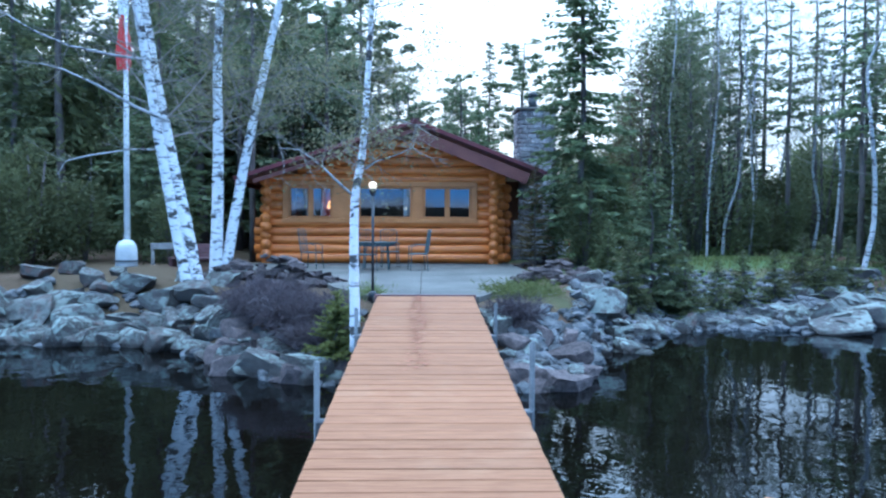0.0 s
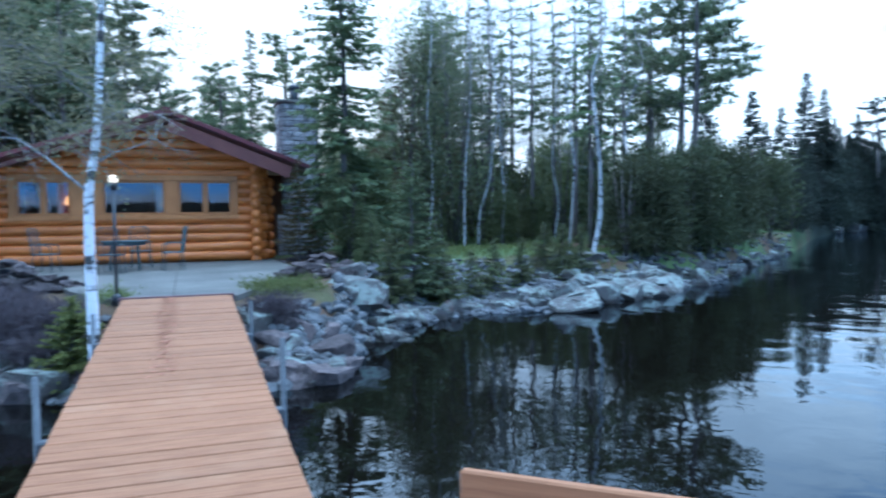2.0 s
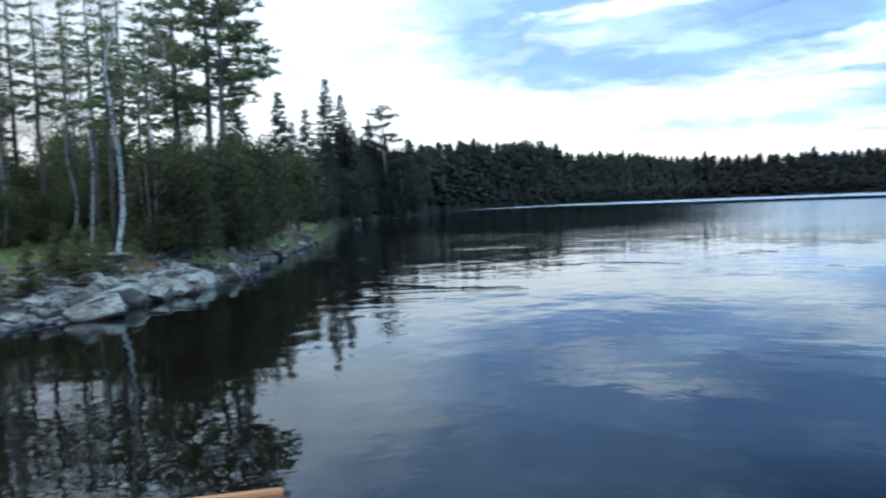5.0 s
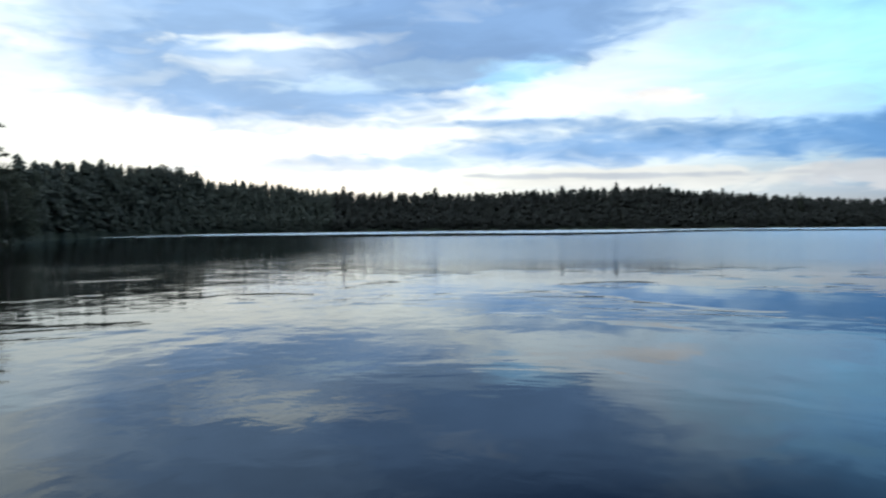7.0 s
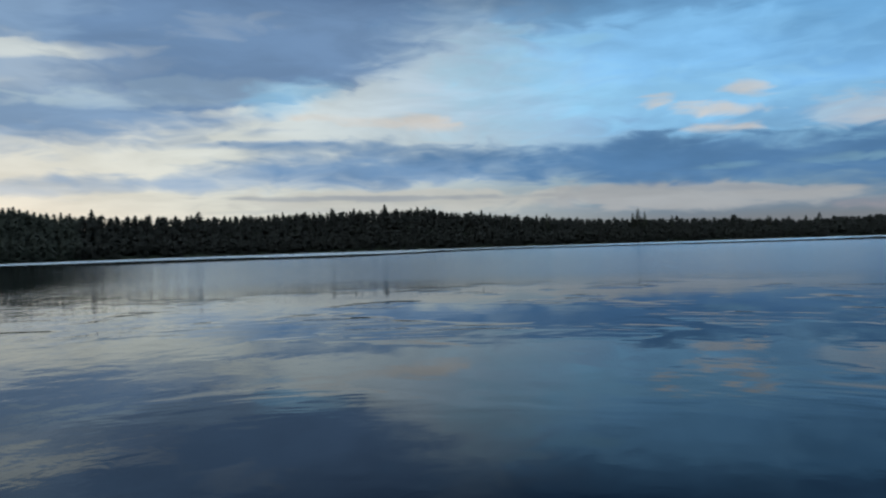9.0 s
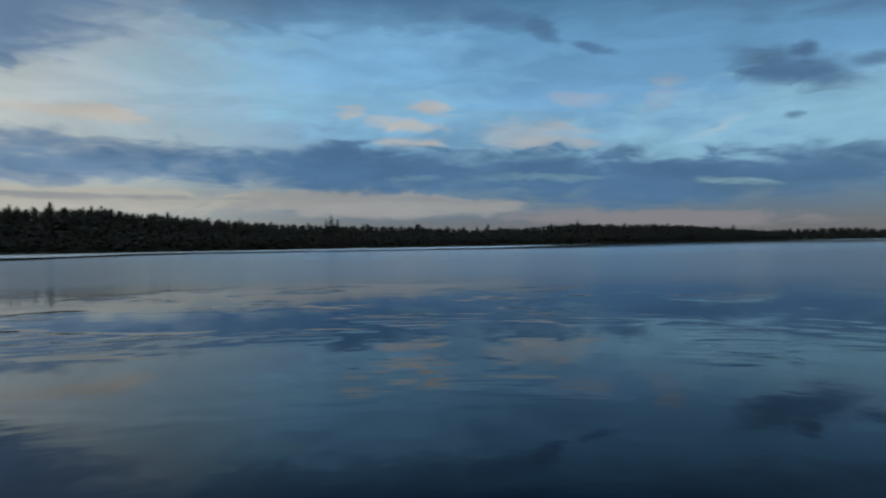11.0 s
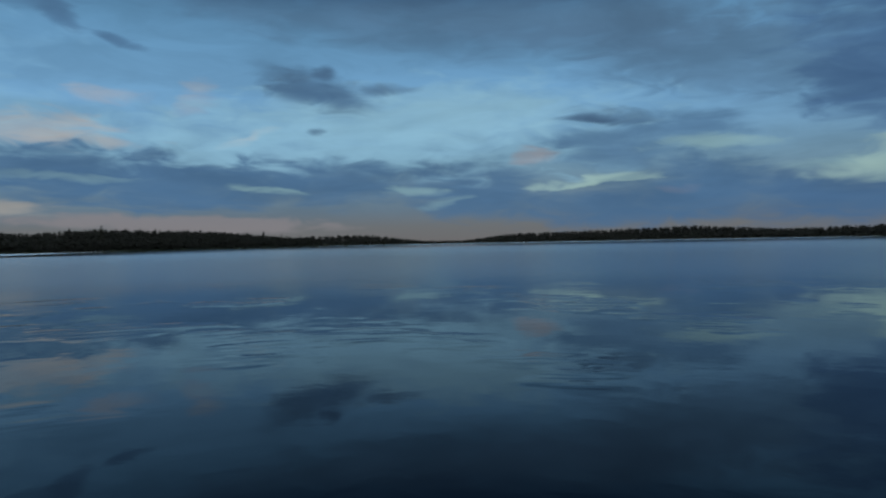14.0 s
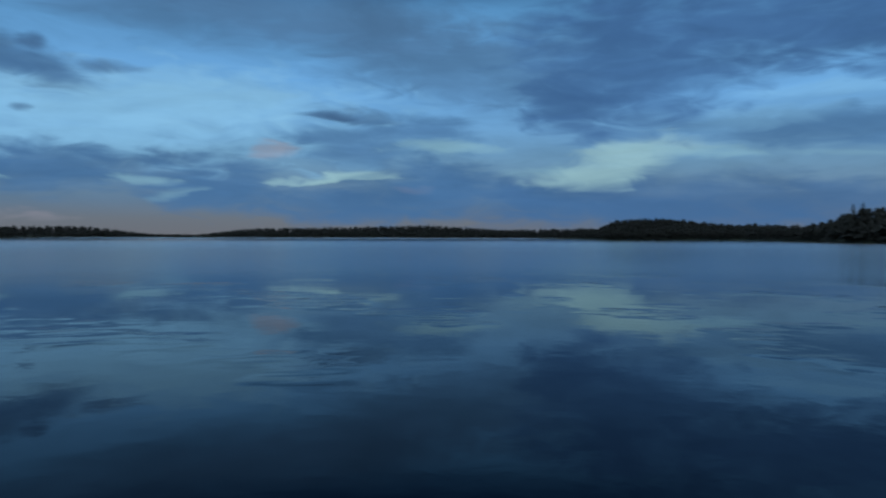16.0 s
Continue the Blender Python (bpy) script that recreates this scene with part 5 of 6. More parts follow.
def lay_stones():
    rng = np.random.RandomState(21)
    label = "grey angular granite boulder with pale lichen on the shore"

    def lay(x, y, size, sink=0.25, stretch=1.0, tip=14, joined=False):
        z = max(float(land(x, y)), -0.18)
        dark = -3.6 < x < 3.2 and y < 12.2 and rng.random() < 0.55
        me = HEAP[rng.randint(len(HEAP))] if dark else STONES[rng.randint(len(STONES))]
        m = pose(x, y, z + size * (0.5 - sink), rng.uniform(-tip, tip), rng.uniform(-tip, tip), rng.uniform(0, 360)) @ Matrix.Diagonal((size * stretch, size, size * rng.uniform(0.75, 1.1), 1))
        if joined:
            verts = np.array([v.co[:] for v in me.vertices])
            rest.add(verts @ np.array(m.to_3x3()).T + np.array(m.translation), [tuple(p.vertices) for p in me.polygons])
            return
        ob = new("boulder", me)
        ob.matrix_basis = m
        tagged(ob, "dark reddish angular boulder at the foot of the dock" if dark else label, "boulder", "boulders along the shore")

    rest = Geo()

    # named large ones: place and half size
    for x, y, s in ((3.2, 13.1, 0.62), (3.55, 12.35, 0.55), (2.9, 11.5, 0.50), (2.2, 10.7, 0.46), (1.6, 9.7, 0.34), (2.15, 9.75, 0.38), (3.6, 11.9, 0.42),
                    (5.6, 14.6, 0.42), (8.7, 14.9, 0.62), (9.5, 15.3, 0.50), (7.5, 15.4, 0.48), (-5.0, 13.75, 0.62), (-4.2, 13.5, 0.52), (-6.4, 13.5, 0.60),
                    (-7.3, 13.6, 0.62), (-5.9, 14.7, 0.62), (-7.0, 15.0, 0.6), (-4.0, 14.4, 0.58), (-4.9, 15.0, 0.60), (-8.4, 14.0, 0.75), (-8.2, 15.2, 0.7),
                    (-6.6, 15.7, 0.5), (-5.3, 15.9, 0.45), (-7.7, 16.0, 0.55), (-4.4, 15.3, 0.4), (-9.2, 15.0, 0.6), (-3.0, 11.7, 0.36), (-2.3, 10.7, 0.34), (-1.6, 10.25, 0.32), (-2.8, 11.2, 0.30), (-1.0, 10.1, 0.28)):
        lay(x, y, s * (0.55 if 0 < x < 3 else 0.80 if y < 14.8 or x > 0 else 0.5), 0.2)
    count = 0
    while count < 440:
        h = rng.choice([rng.uniform(-34, -3), rng.uniform(-34, -9), rng.uniform(5, 33), rng.uniform(12, 46), rng.uniform(8, 33)])
        s = float(shore(h))
        d = rng.uniform(-0.15, 2.2 if h < 12 else (6.0 if h < 33 else 3.5)) * (rng.random() ** 0.45)
        if -11 < h < 11 and d > 1.6:
            continue
        size = rng.uniform(0.11, 0.30) * (1.0 if d > 0.4 else 1.15) * (1.45 if h > 30 else 0.95 if h > 4 else 1.15)
        r = s + d
        lay(r * math.sin(radians(h)), r * math.cos(radians(h)), size, 0.25, rng.uniform(0.9, 1.4), joined=h > 34.5 or count > 330)
        count += 1
    # pale stones at the tip of the far point, and a row of them across the lawn
    for h, off, size in ((49.6, 0.5, 1.0), (50.2, -0.5, 1.3), (50.8, 0.4, 0.9), (51.6, -0.4, 1.4), (52.0, 0.3, 1.0), (48.9, 0.3, 0.8)):
        r = float(shore(h)) + off
        lay(r * math.sin(radians(h)), r * math.cos(radians(h)), size, 0.2, 1.5)
    for i in range(9):
        x, y = at_polar_near(24.2 + 0.48 * i + rng.uniform(-0.1, 0.1), 35.0 + rng.uniform(-0.6, 0.6))
        ob = new("pale_stone", PALES[i % len(PALES)])
        s = rng.uniform(0.22, 0.38)
        ob.matrix_basis = pose(x, y, float(land(x, y)) + s * 0.3, 0, 0, rng.uniform(0, 360)) @ Matrix.Diagonal((s * 1.3, s, s * 0.9, 1))
        tagged(ob, "pale grey stone in a row across the lawn", "stone", "pale stones across the lawn")
    tagged(part("shore_rocks", rest, ROCK), "grey lichened rocks along the farther shore", "rocks", "", "stuff")
    # dry-laid heaps beside the terrace
    for cx, cy, wide, n, top in ((-3.2, 14.6, 1.55, 110, 0.85), (2.95, 15.6, 0.9, 40, 0.6), (3.6, 14.4, 1.0, 20, 0.3), (3.4, 21.2, 0.8, 14, 0.35)):
        for i in range(n):
            a, q = rng.uniform(0, 2 * math.pi), rng.random() ** 0.5
            x, y = cx + wide * q * math.cos(a), cy + 0.55 * q * math.sin(a)
            ob = new("stone", HEAP[rng.randint(len(HEAP))])
            s = rng.uniform(0.085, 0.155)
            z = float(land(x, y)) + top * (1 - q) * rng.uniform(0.2, 1) + 0.05
            ob.matrix_basis = pose(x, y, z, rng.uniform(-15, 15), rng.uniform(-15, 15), rng.uniform(0, 360)) @ Matrix.Diagonal((s * 1.3, s, s * 0.8, 1))
            tagged(ob, "reddish grey stone in a heap beside the terrace", "stone", "stones heaped beside the terrace")
    # gravel and cobbles between the boulders, the gaps' shade put into their colour
    g = Geo()
    def rubble(subdivisions, number, small, large, reach):
        ico = bmesh.new()
        bmesh.ops.create_icosphere(ico, subdivisions=subdivisions, radius=1.0)
        base = np.array([v.co[:] for v in ico.verts])
        tri = [tuple(v.index for v in f.verts) for f in ico.faces]
        ico.free()
        for i in range(number):
            h = rng.choice([rng.uniform(-36, 46), rng.uniform(8, 46), rng.uniform(8, 33)])
            d = rng.uniform(-0.35, 2.4 if h < 12 else reach) * (rng.random() ** 0.5)
            if -7.5 < h < 9 and d > 1.7:
                continue
            r = float(shore(h)) + d
            x, y = r * math.sin(radians(h)), r * math.cos(radians(h))
            s = rng.uniform(small, large)
            p = base.copy()
            for _ in range(9):
                nn = unit(rng.randn(3))
                p = p - nn * np.maximum(p @ nn - rng.uniform(0.45, 0.8), 0)[:, None]
            p = p * np.array([s * 1.3, s, s * 0.8])
            a, b = rng.uniform(0, 6.28), rng.uniform(-0.3, 0.3)
            p = p @ np.array([[1, 0, 0], [0, math.cos(b), -math.sin(b)], [0, math.sin(b), math.cos(b)]])
            p = p @ np.array([[math.cos(a), -math.sin(a), 0], [math.sin(a), math.cos(a), 0], [0, 0, 1]])
            g.add(p + np.array([x, y, float(land(x, y)) + s * 0.35]), tri)

    rubble(2, 2600, 0.04, 0.11, 6.0)
    rubble(2, 1300, 0.09, 0.17, 6.0)
    tagged(part("cobbles", g, GAPCOBBLE), "grey cobbles and gravel between the shore boulders, darkened as shaded gaps", "cobbles", "", "stuff")


lay_stones()


# ---------------------------------------------------------------- trees
def spruce_meshes(seed, H, R, bare=0.12, gap=0.33, per=6, needles=SPRUCE, droop=0.28, sprig=0.34, ragged=0.35):
    """A spruce: its trunk and its crown of drooping boughs set with sprigs."""
    rng = np.random.RandomState(seed)
    trunk = Geo()
    zs = np.linspace(0, H, 9)
    trunk.tube([(0.03 * rng.randn() * (z > 0), 0.03 * rng.randn() * (z > 0), z) for z in zs], 0.0085 * H * (1 - zs / H) ** 0.8 + 0.012, 8)
    crown = Geo()
    z = H * bare
    while z < H * 0.985:
        u = (z - H * bare) / (H * (1 - bare))
        reach = R * ((1 - u) ** 0.85) * (0.35 + 0.65 * min(1.0, u / 0.12 + 0.4)) + 0.10
        for b in range(per):
            a = rng.uniform(0, 2 * math.pi)
            L = reach * rng.uniform(1 - ragged, 1.12)
            if rng.random() < 0.08:
                continue
            out = np.array([math.cos(a), math.sin(a), 0.0])
            lift = 0.25 * u - droop * (1 - u)
            n = max(5, int(L / sprig * 6.5))
            s = np.sort(rng.uniform(0.12, 1.0, n))
            pos = np.array([0, 0, z + rng.uniform(-0.1, 0.1)]) + out * (s * L)[:, None] + np.array([0, 0, 1.0]) * (lift * s * L - 0.10 * L * s * s + 0.16 * L * s ** 4)[:, None]
            crown.tube([(0, 0, z), tuple(pos[len(pos) // 2]), tuple(pos[-1])], [0.018, 0.010, 0.003], 3, False)
            side = np.cross(out, [0, 0, 1.0])
            sg = rng.choice([-1, 1], n)
            d = unit(out * rng.uniform(0.35, 0.9, n)[:, None] + side * (sg * rng.uniform(0.3, 1.0, n))[:, None] + np.array([0, 0, 1.0]) * rng.uniform(-0.65, 0.12, n)[:, None])
            w = unit(np.cross(d, rng.randn(n, 3) * 0.6 + np.array([0, 0, 1.0])))
            ln = sprig * rng.uniform(0.7, 1.25, n) * (1 - 0.45 * u)
            crown.blades(pos, d, w, ln, ln * 0.42)
        z += gap * rng.uniform(0.7, 1.3) * (1 - 0.4 * u)
    return trunk.mesh("trunk", BARK, True), crown.mesh("crown", needles)


def pine_meshes(seed, H, R, bare=0.45, boughs=34, needles=PINE):
    """A white pine: a tall stem, level limbs, and tufts of long needles."""
    rng = np.random.RandomState(seed)
    trunk = Geo()
    zs = np.linspace(0, H, 8)
    bend = np.cumsum(rng.randn(8, 2) * 0.06, axis=0)
    trunk.tube([(bend[i][0], bend[i][1], z) for i, z in enumerate(zs)], 0.013 * H * (1 - zs / H) ** 0.7 + 0.02, 9)
    crown = Geo()
    for i in range(boughs):
        u = (i + rng.random()) / boughs
        z = H * (bare + (1 - bare) * u * 0.98)
        a = rng.uniform(0, 6.283)
        L = R * (0.45 + 0.8 * math.sin(math.pi * min(0.95, u * 0.8 + 0.22))) * rng.uniform(0.55, 1.1)
        out = np.array([math.cos(a), math.sin(a), 0])
        cx, cy = np.interp(z, zs, bend[:, 0]), np.interp(z, zs, bend[:, 1])
        root = np.array([cx, cy, z])
        tip = root + out * L + np.array([0, 0, L * rng.uniform(0.05, 0.35)])
        mid = (root + tip) / 2 + np.array([0, 0, -0.06 * L])
        crown.tube([root, mid, tip], [0.035, 0.022, 0.008], 4, False)
        tufts = max(5, int(L * 7))
        for k in range(tufts):
            s = 0.3 + 0.7 * (k + rng.random()) / tufts
            c = root * (1 - s) + tip * s + rng.randn(3) * np.array([0.16, 0.16, 0.07])
            m = 20
            d = unit(rng.randn(m, 3) * np.array([1, 1, 0.5]) + out * 0.5 + np.array([0, 0, 0.25]))
            w = unit(np.cross(d, rng.randn(m, 3)))
            crown.blades(np.repeat(c[None], m, 0), d, w, rng.uniform(0.16, 0.34, m), rng.uniform(0.045, 0.085, m))
    return trunk.mesh("trunk", BARK, True), crown.mesh("crown", needles)


def cedar_meshes(seed, H, R, needles=CEDAR, count=4600):
    """A bushy cedar: upright sprays in an uneven, open heap."""
    rng = np.random.RandomState(seed)
    trunk = Geo()
    for k in range(4):
        a = rng.uniform(0, 6.28)
        trunk.tube([(0, 0, 0), (0.2 * R * math.cos(a), 0.2 * R * math.sin(a), H * 0.45), (0.3 * R * math.cos(a), 0.3 * R * math.sin(a), H * 0.85)], [0.07, 0.045, 0.01], 6)
    crown = Geo()
    lumps = [(rng.uniform(0, 6.28), rng.uniform(0.1, 0.95), rng.uniform(0.5, 1.0)) for _ in range(26)]
    per = count // len(lumps)
    for a, u, k in lumps:
        reach = R * (1 - 0.75 * u ** 1.5) * k
        c = np.array([reach * 0.7 * math.cos(a), reach * 0.7 * math.sin(a), H * (0.06 + 0.86 * u)])
        p = c + rng.randn(per, 3) * np.array([0.20 * R, 0.20 * R, 0.085 * H])
        p[:, 2] = np.maximum(p[:, 2], 0.05)
        d = unit(rng.randn(per, 3) * 0.6 + np.array([math.cos(a) * 0.6, math.sin(a) * 0.6, 0.45]))
        w = unit(np.cross(d, rng.randn(per, 3)))
        ln = rng.uniform(0.12, 0.28, per)
        crown.blades(p, d, w, ln, ln * 0.30)
    return trunk.mesh("trunk", BARK, True), crown.mesh("crown", needles)


def bough_run(rng, geo, twigs, root, way, length, radius, depth, leaves, leaf_n, rise=0.1):
    """A limb that forks into finer ones, with small leaves at the ends."""
    n = 4
    pts, d = [np.array(root, float)], unit(np.array(way, float))
    for i in range(n):
        d = unit(d + rng.randn(3) * 0.14 + np.array([0, 0, rise * 0.5]))
        pts.append(pts[-1] + d * length / n)
    rad = radius * np.linspace(1, 0.3, n + 1)
    (geo if radius > 0.014 else twigs).tube(pts, rad, 6 if radius > 0.014 else 3, False)
    if depth > 0:
        for k in range(4 if depth > 1 else 5):
            i = rng.randint(1, n + 1)
            side = unit(d + rng.randn(3) * 0.75 + np.array([0, 0, rise - 0.1]))
            bough_run(rng, geo, twigs, pts[i], side, length * rng.uniform(0.35, 0.62), radius * 0.45, depth - 1, leaves, leaf_n, rise)
    if depth <= 1 and leaf_n:
        m = leaf_n
        t = rng.random(m)[:, None]
        p = pts[-2] * (1 - t) + pts[-1] * t + rng.randn(m, 3) * 0.10
        dd = unit(rng.randn(m, 3) + np.array([0, 0, -0.3]))
        leaves.blades(p, dd, unit(np.cross(dd, rng.randn(m, 3))), rng.uniform(0.022, 0.05, m), rng.uniform(0.016, 0.032, m))


def birch_geos(seed, spine, r0, r1, limbs, leaf_n=5, limb_len=1.6, start=0.35):
    """A birch with a given stem line (from its foot): stem, twigs and leaves."""
    rng = np.random.RandomState(seed)
    spine = np.asarray(spine, float)
    t = np.linspace(0, 1, len(spine))
    tt = np.linspace(0, 1, 4 * len(spine))
    fine = np.stack([np.interp(tt, t, spine[:, i]) for i in range(3)], 1)
    fine[1:-1] = (fine[:-2] + fine[1:-1] * 2 + fine[2:]) / 4
    stem, twigs, leaves = Geo(), Geo(), Geo()
    stem.tube(fine, np.linspace(r0, r1, len(fine)), 12, True, 0.08, rng)
    for k in range(limbs):
        u = start + (1 - start) * (k + rng.random()) / limbs
        i = min(int(u * len(fine)), len(fine) - 1)
        a = rng.uniform(0, 6.28)
        d = np.array([math.cos(a), math.sin(a), rng.uniform(0.1, 0.8)])
        bough_run(rng, twigs, twigs, fine[i], d, limb_len * rng.uniform(0.6, 1.2) * (1.15 - 0.5 * u), max(0.17 * (r0 + (r1 - r0) * u), 0.009), 2, leaves, leaf_n)
    return stem, twigs, leaves


def plant(name, meshes, place, label, category, group, rz=0.0, size=1.0):
    ob = thing(name, place, label, category, group, rz)
    ob.scale = (size, size, size)
    part("trunk", meshes[0], BARK, ob)
    part("crown", meshes[1], SPRUCE, ob)
    return ob


def at_polar(h, d):
    return d * math.sin(radians(h)), d * math.cos(radians(h))


KINDS = {
    "spruce": [spruce_meshes(s, 12.0, 2.3, 0.10) for s in (1, 2, 3)],
    "slim": [spruce_meshes(s, 12.0, 1.45, 0.06, 0.30, 6) for s in (11, 12)],
    "thin": [spruce_meshes(s, 12.0, 1.7, 0.42, 0.45, 5, ragged=0.6) for s in (15, 16)],
    "sparse": [spruce_meshes(s, 12.0, 1.55, 0.42, 0.66, 5, PINE, 0.15, 0.30, 0.7) for s in (17, 18, 19)],
    "pine": [pine_meshes(s, 12.0, 2.2) for s in (21, 22, 23)],
    "cedar": [cedar_meshes(s, 4.0, 1.5) for s in (31, 32, 33)],
    "rusty": [spruce_meshes(41, 12.0, 2.9, 0.15, 0.42, 6, RUSTY, 0.0, 0.42)],
    "soft": [cedar_meshes(s, 10.0, 2.3, SOFTLEAF, 3000) for s in (38, 39, 40)],
    "point": [spruce_meshes(s, 12.0, 2.4, 0.05, 0.30, 9, SHADEDSPRUCE, sprig=0.46) for s in (4, 5, 6)],
    "point_pine": [pine_meshes(24, 12.0, 2.2, 0.40, 30, SHADEDSPRUCE)],
    "shore_cedar": [cedar_meshes(s, 4.0, 1.5, SHADEDCEDAR) for s in (42, 43)],
    "point_cedar": [cedar_meshes(34, 4.0, 1.6, SHADEDSPRUCE, 4200)],
    "column": [cedar_meshes(s, 10.0, 1.75, m, 5500) for s, m in ((35, PINE), (36, SPRUCE), (37, CEDAR))],
    "young": [spruce_meshes(51, 3.0, 1.15, 0.02, 0.14, 8, CEDAR, 0.15, 0.16)],
}
WORDS = {
    "spruce": ("spruce", "dark green spruce with drooping boughs behind the shore", "spruces in the woods"),
    "slim": ("spruce", "slim dark spruce with short boughs in the woods", "spruces in the woods"),
    "thin": ("spruce", "thin ragged spruce with open gaps in its crown", "spruces in the woods"),
    "sparse": ("spruce", "tall sparse spruce with light showing through its crown", "spruces in the woods"),
    "pine": ("pine", "tall white pine with level limbs and tufted needles", "pines in the woods"),
    "cedar": ("cedar", "bushy olive green cedar close above the shore stones", "cedars along the shore"),
    "column": ("white_cedar", "tall full-crowned cedar with soft green sprays", "tall cedars in the woods"),
    "soft": ("aspen", "slender tree with a soft crown of small olive leaves", "leafy trees beside the lawn"),
    "point": ("spruce", "spruce on the far point, its backlit dark put into the colour", "spruces on the dark point"),
    "point_pine": ("pine", "flat-topped pine on the far point, backlit dark in its colour", "pines on the dark point"),
    "shore_cedar": ("cedar", "bushy olive cedar above the shore stones, coloured dark as a silhouette", "cedars along the shore"),
    "point_cedar": ("cedar", "bushy cedar on the far point, coloured near black as backlit", "cedars on the dark point"),
    "rusty": ("tree", "broad rust-tinged conifer beside the lawn", "conifers beside the lawn"),
    "young": ("young_spruce", "young spruce growing between the shore boulders", "young spruces on the shore"),
}
FULL = {"spruce": 12.0, "slim": 12.0, "thin": 12.0, "sparse": 12.0, "pine": 12.0, "cedar": 4.0, "column": 10.0, "soft": 10.0, "point": 12.0, "point_pine": 12.0, "point_cedar": 4.0, "shore_cedar": 4.0, "rusty": 12.0, "young": 3.0}
count_of = {}


def grow(kind, h, d, height, lift=0.0):
    x, y = at_polar(h, d)
    i = count_of.get(kind, 0)
    count_of[kind] = i + 1
    name, label, group = WORDS[kind]
    variants = KINDS[kind]
    return plant(name, variants[i % len(variants)], (x, y, float(land(x, y)) - 0.05 + lift), label, name.replace("_", " ").replace("young spruce", "spruce"), group, (i * 97) % 360, height / FULL[kind])


# a brown outbuilding beyond the lawn
def make_shed():
    x, y = at_polar(12.9, 41.0)
    z = float(land(x, y)) - 0.1
    shed = thing("shed", (x, y, z), "brown stained wooden shed behind the lawn and the trees", "shed", rz=-12)
    for k, (a, b, c, d) in enumerate(((0, 0, 5.6, 0.12), (0, 3.4, 5.6, 0.12), (-2.74, 1.7, 0.12, 3.28), (2.74, 1.7, 0.12, 3.28))):
        wall = part("wall", Geo().box((a, b, 1.2), (c, d, 2.4)), BROWNWALL, shed)
        if k == 0:
            for i in range(12):
                part("board", Geo().box((0, -0.075, 0.1 + 0.2 * i), (5.62, 0.03, 0.18), bevel=0.006), BROWNWALL, wall)
    part("roof", Geo().add([(-3.1, -0.6, 2.35), (3.1, -0.6, 2.35), (3.1, 1.7, 3.25), (-3.1, 1.7, 3.25), (-3.1, 4.0, 2.35), (3.1, 4.0, 2.35),
                            (-3.1, -0.6, 2.47), (3.1, -0.6, 2.47), (3.1, 1.7, 3.37), (-3.1, 1.7, 3.37), (-3.1, 4.0, 2.47), (3.1, 4.0, 2.47)],
                           [(3, 2, 1, 0), (4, 5, 2, 3), (6, 7, 8, 9), (9, 8, 11, 10), (0, 1, 7, 6), (5, 4, 10, 11), (1, 2, 8, 7), (2, 5, 11, 8), (3, 0, 6, 9), (4, 3, 9, 10)]), SOFFIT, shed, "low dark roof")
    part("door", Geo().box((-1.2, -0.10, 1.0), (0.85, 0.05, 2.0), bevel=0.01), MAROON, shed, "dark red plank door")


make_shed()
# single trees that stand out
x, y = at_polar(12.5, 21.3)
plant("spruce", spruce_meshes(71, 12.2, 1.9, 0.09, 0.24, 9, sprig=0.28, ragged=0.55), (x, y, float(land(x, y)) - 0.05), "tall dark green spruce standing beside the cabin", "spruce", "")
grow("slim", 10.4, 21.6, 3.4)
grow("rusty", 8.9, 20.6, 3.1)
grow("rusty", 17.0, 30.0, 8.6)
grow("cedar", 13.8, 34.0, 4.6)
grow("cedar", 15.3, 36.0, 5.2)
grow("cedar", 12.4, 38.0, 4.4)
grow("rusty", 20.6, 33.0, 7.6)
grow("rusty", 14.4, 33.5, 3.4)
grow("rusty", 12.0, 34.5, 3.2)
grow("slim", 5.2, 50.0, 13.4)
grow("pine", 7.6, 45.0, 12.0)
grow("pine", 2.7, 40.0, 9.2)
grow("pine", -1.4, 33.0, 7.8)
grow("pine", -3.5, 36.0, 9.6)
grow("thin", 31.9, 25.5, 10.0)
grow("pine", 39.2, 31.0, 11.5)
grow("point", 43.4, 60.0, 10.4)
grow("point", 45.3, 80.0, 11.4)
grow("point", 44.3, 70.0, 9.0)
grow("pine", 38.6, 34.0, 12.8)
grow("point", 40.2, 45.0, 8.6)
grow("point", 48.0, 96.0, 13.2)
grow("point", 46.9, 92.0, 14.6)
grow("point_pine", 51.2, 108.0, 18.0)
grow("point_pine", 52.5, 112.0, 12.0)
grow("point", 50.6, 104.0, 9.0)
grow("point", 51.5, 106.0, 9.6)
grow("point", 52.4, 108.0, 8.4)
for h, d, height in ((17.0, 29.0, 8.6), (18.9, 30.0, 10.2), (21.2, 29.5, 10.6), (23.4, 31.0, 9.0), (29.6, 32.0, 8.0)):
    grow("soft", h, d, height)
x, y = at_polar(17.9, 16.4)
plant("young_spruce", spruce_meshes(72, 3.2, 1.05, 0.03, 0.16, 8, SPRUCE, 0.1, 0.17, 0.5), (x, y, float(land(x, y)) - 0.05), "dense young spruce standing among the shore boulders", "spruce", "young spruces on the shore")
grow("young", 16.2, 15.6, 1.6)
grow("cedar", 12.9, 20.4, 2.6)
grow("cedar", 14.4, 22.0, 3.2)
grow("cedar", 16.2, 23.5, 2.8)
grow("column", 19.2, 29.5, 9.4)
grow("column", 15.8, 34.0, 7.0)
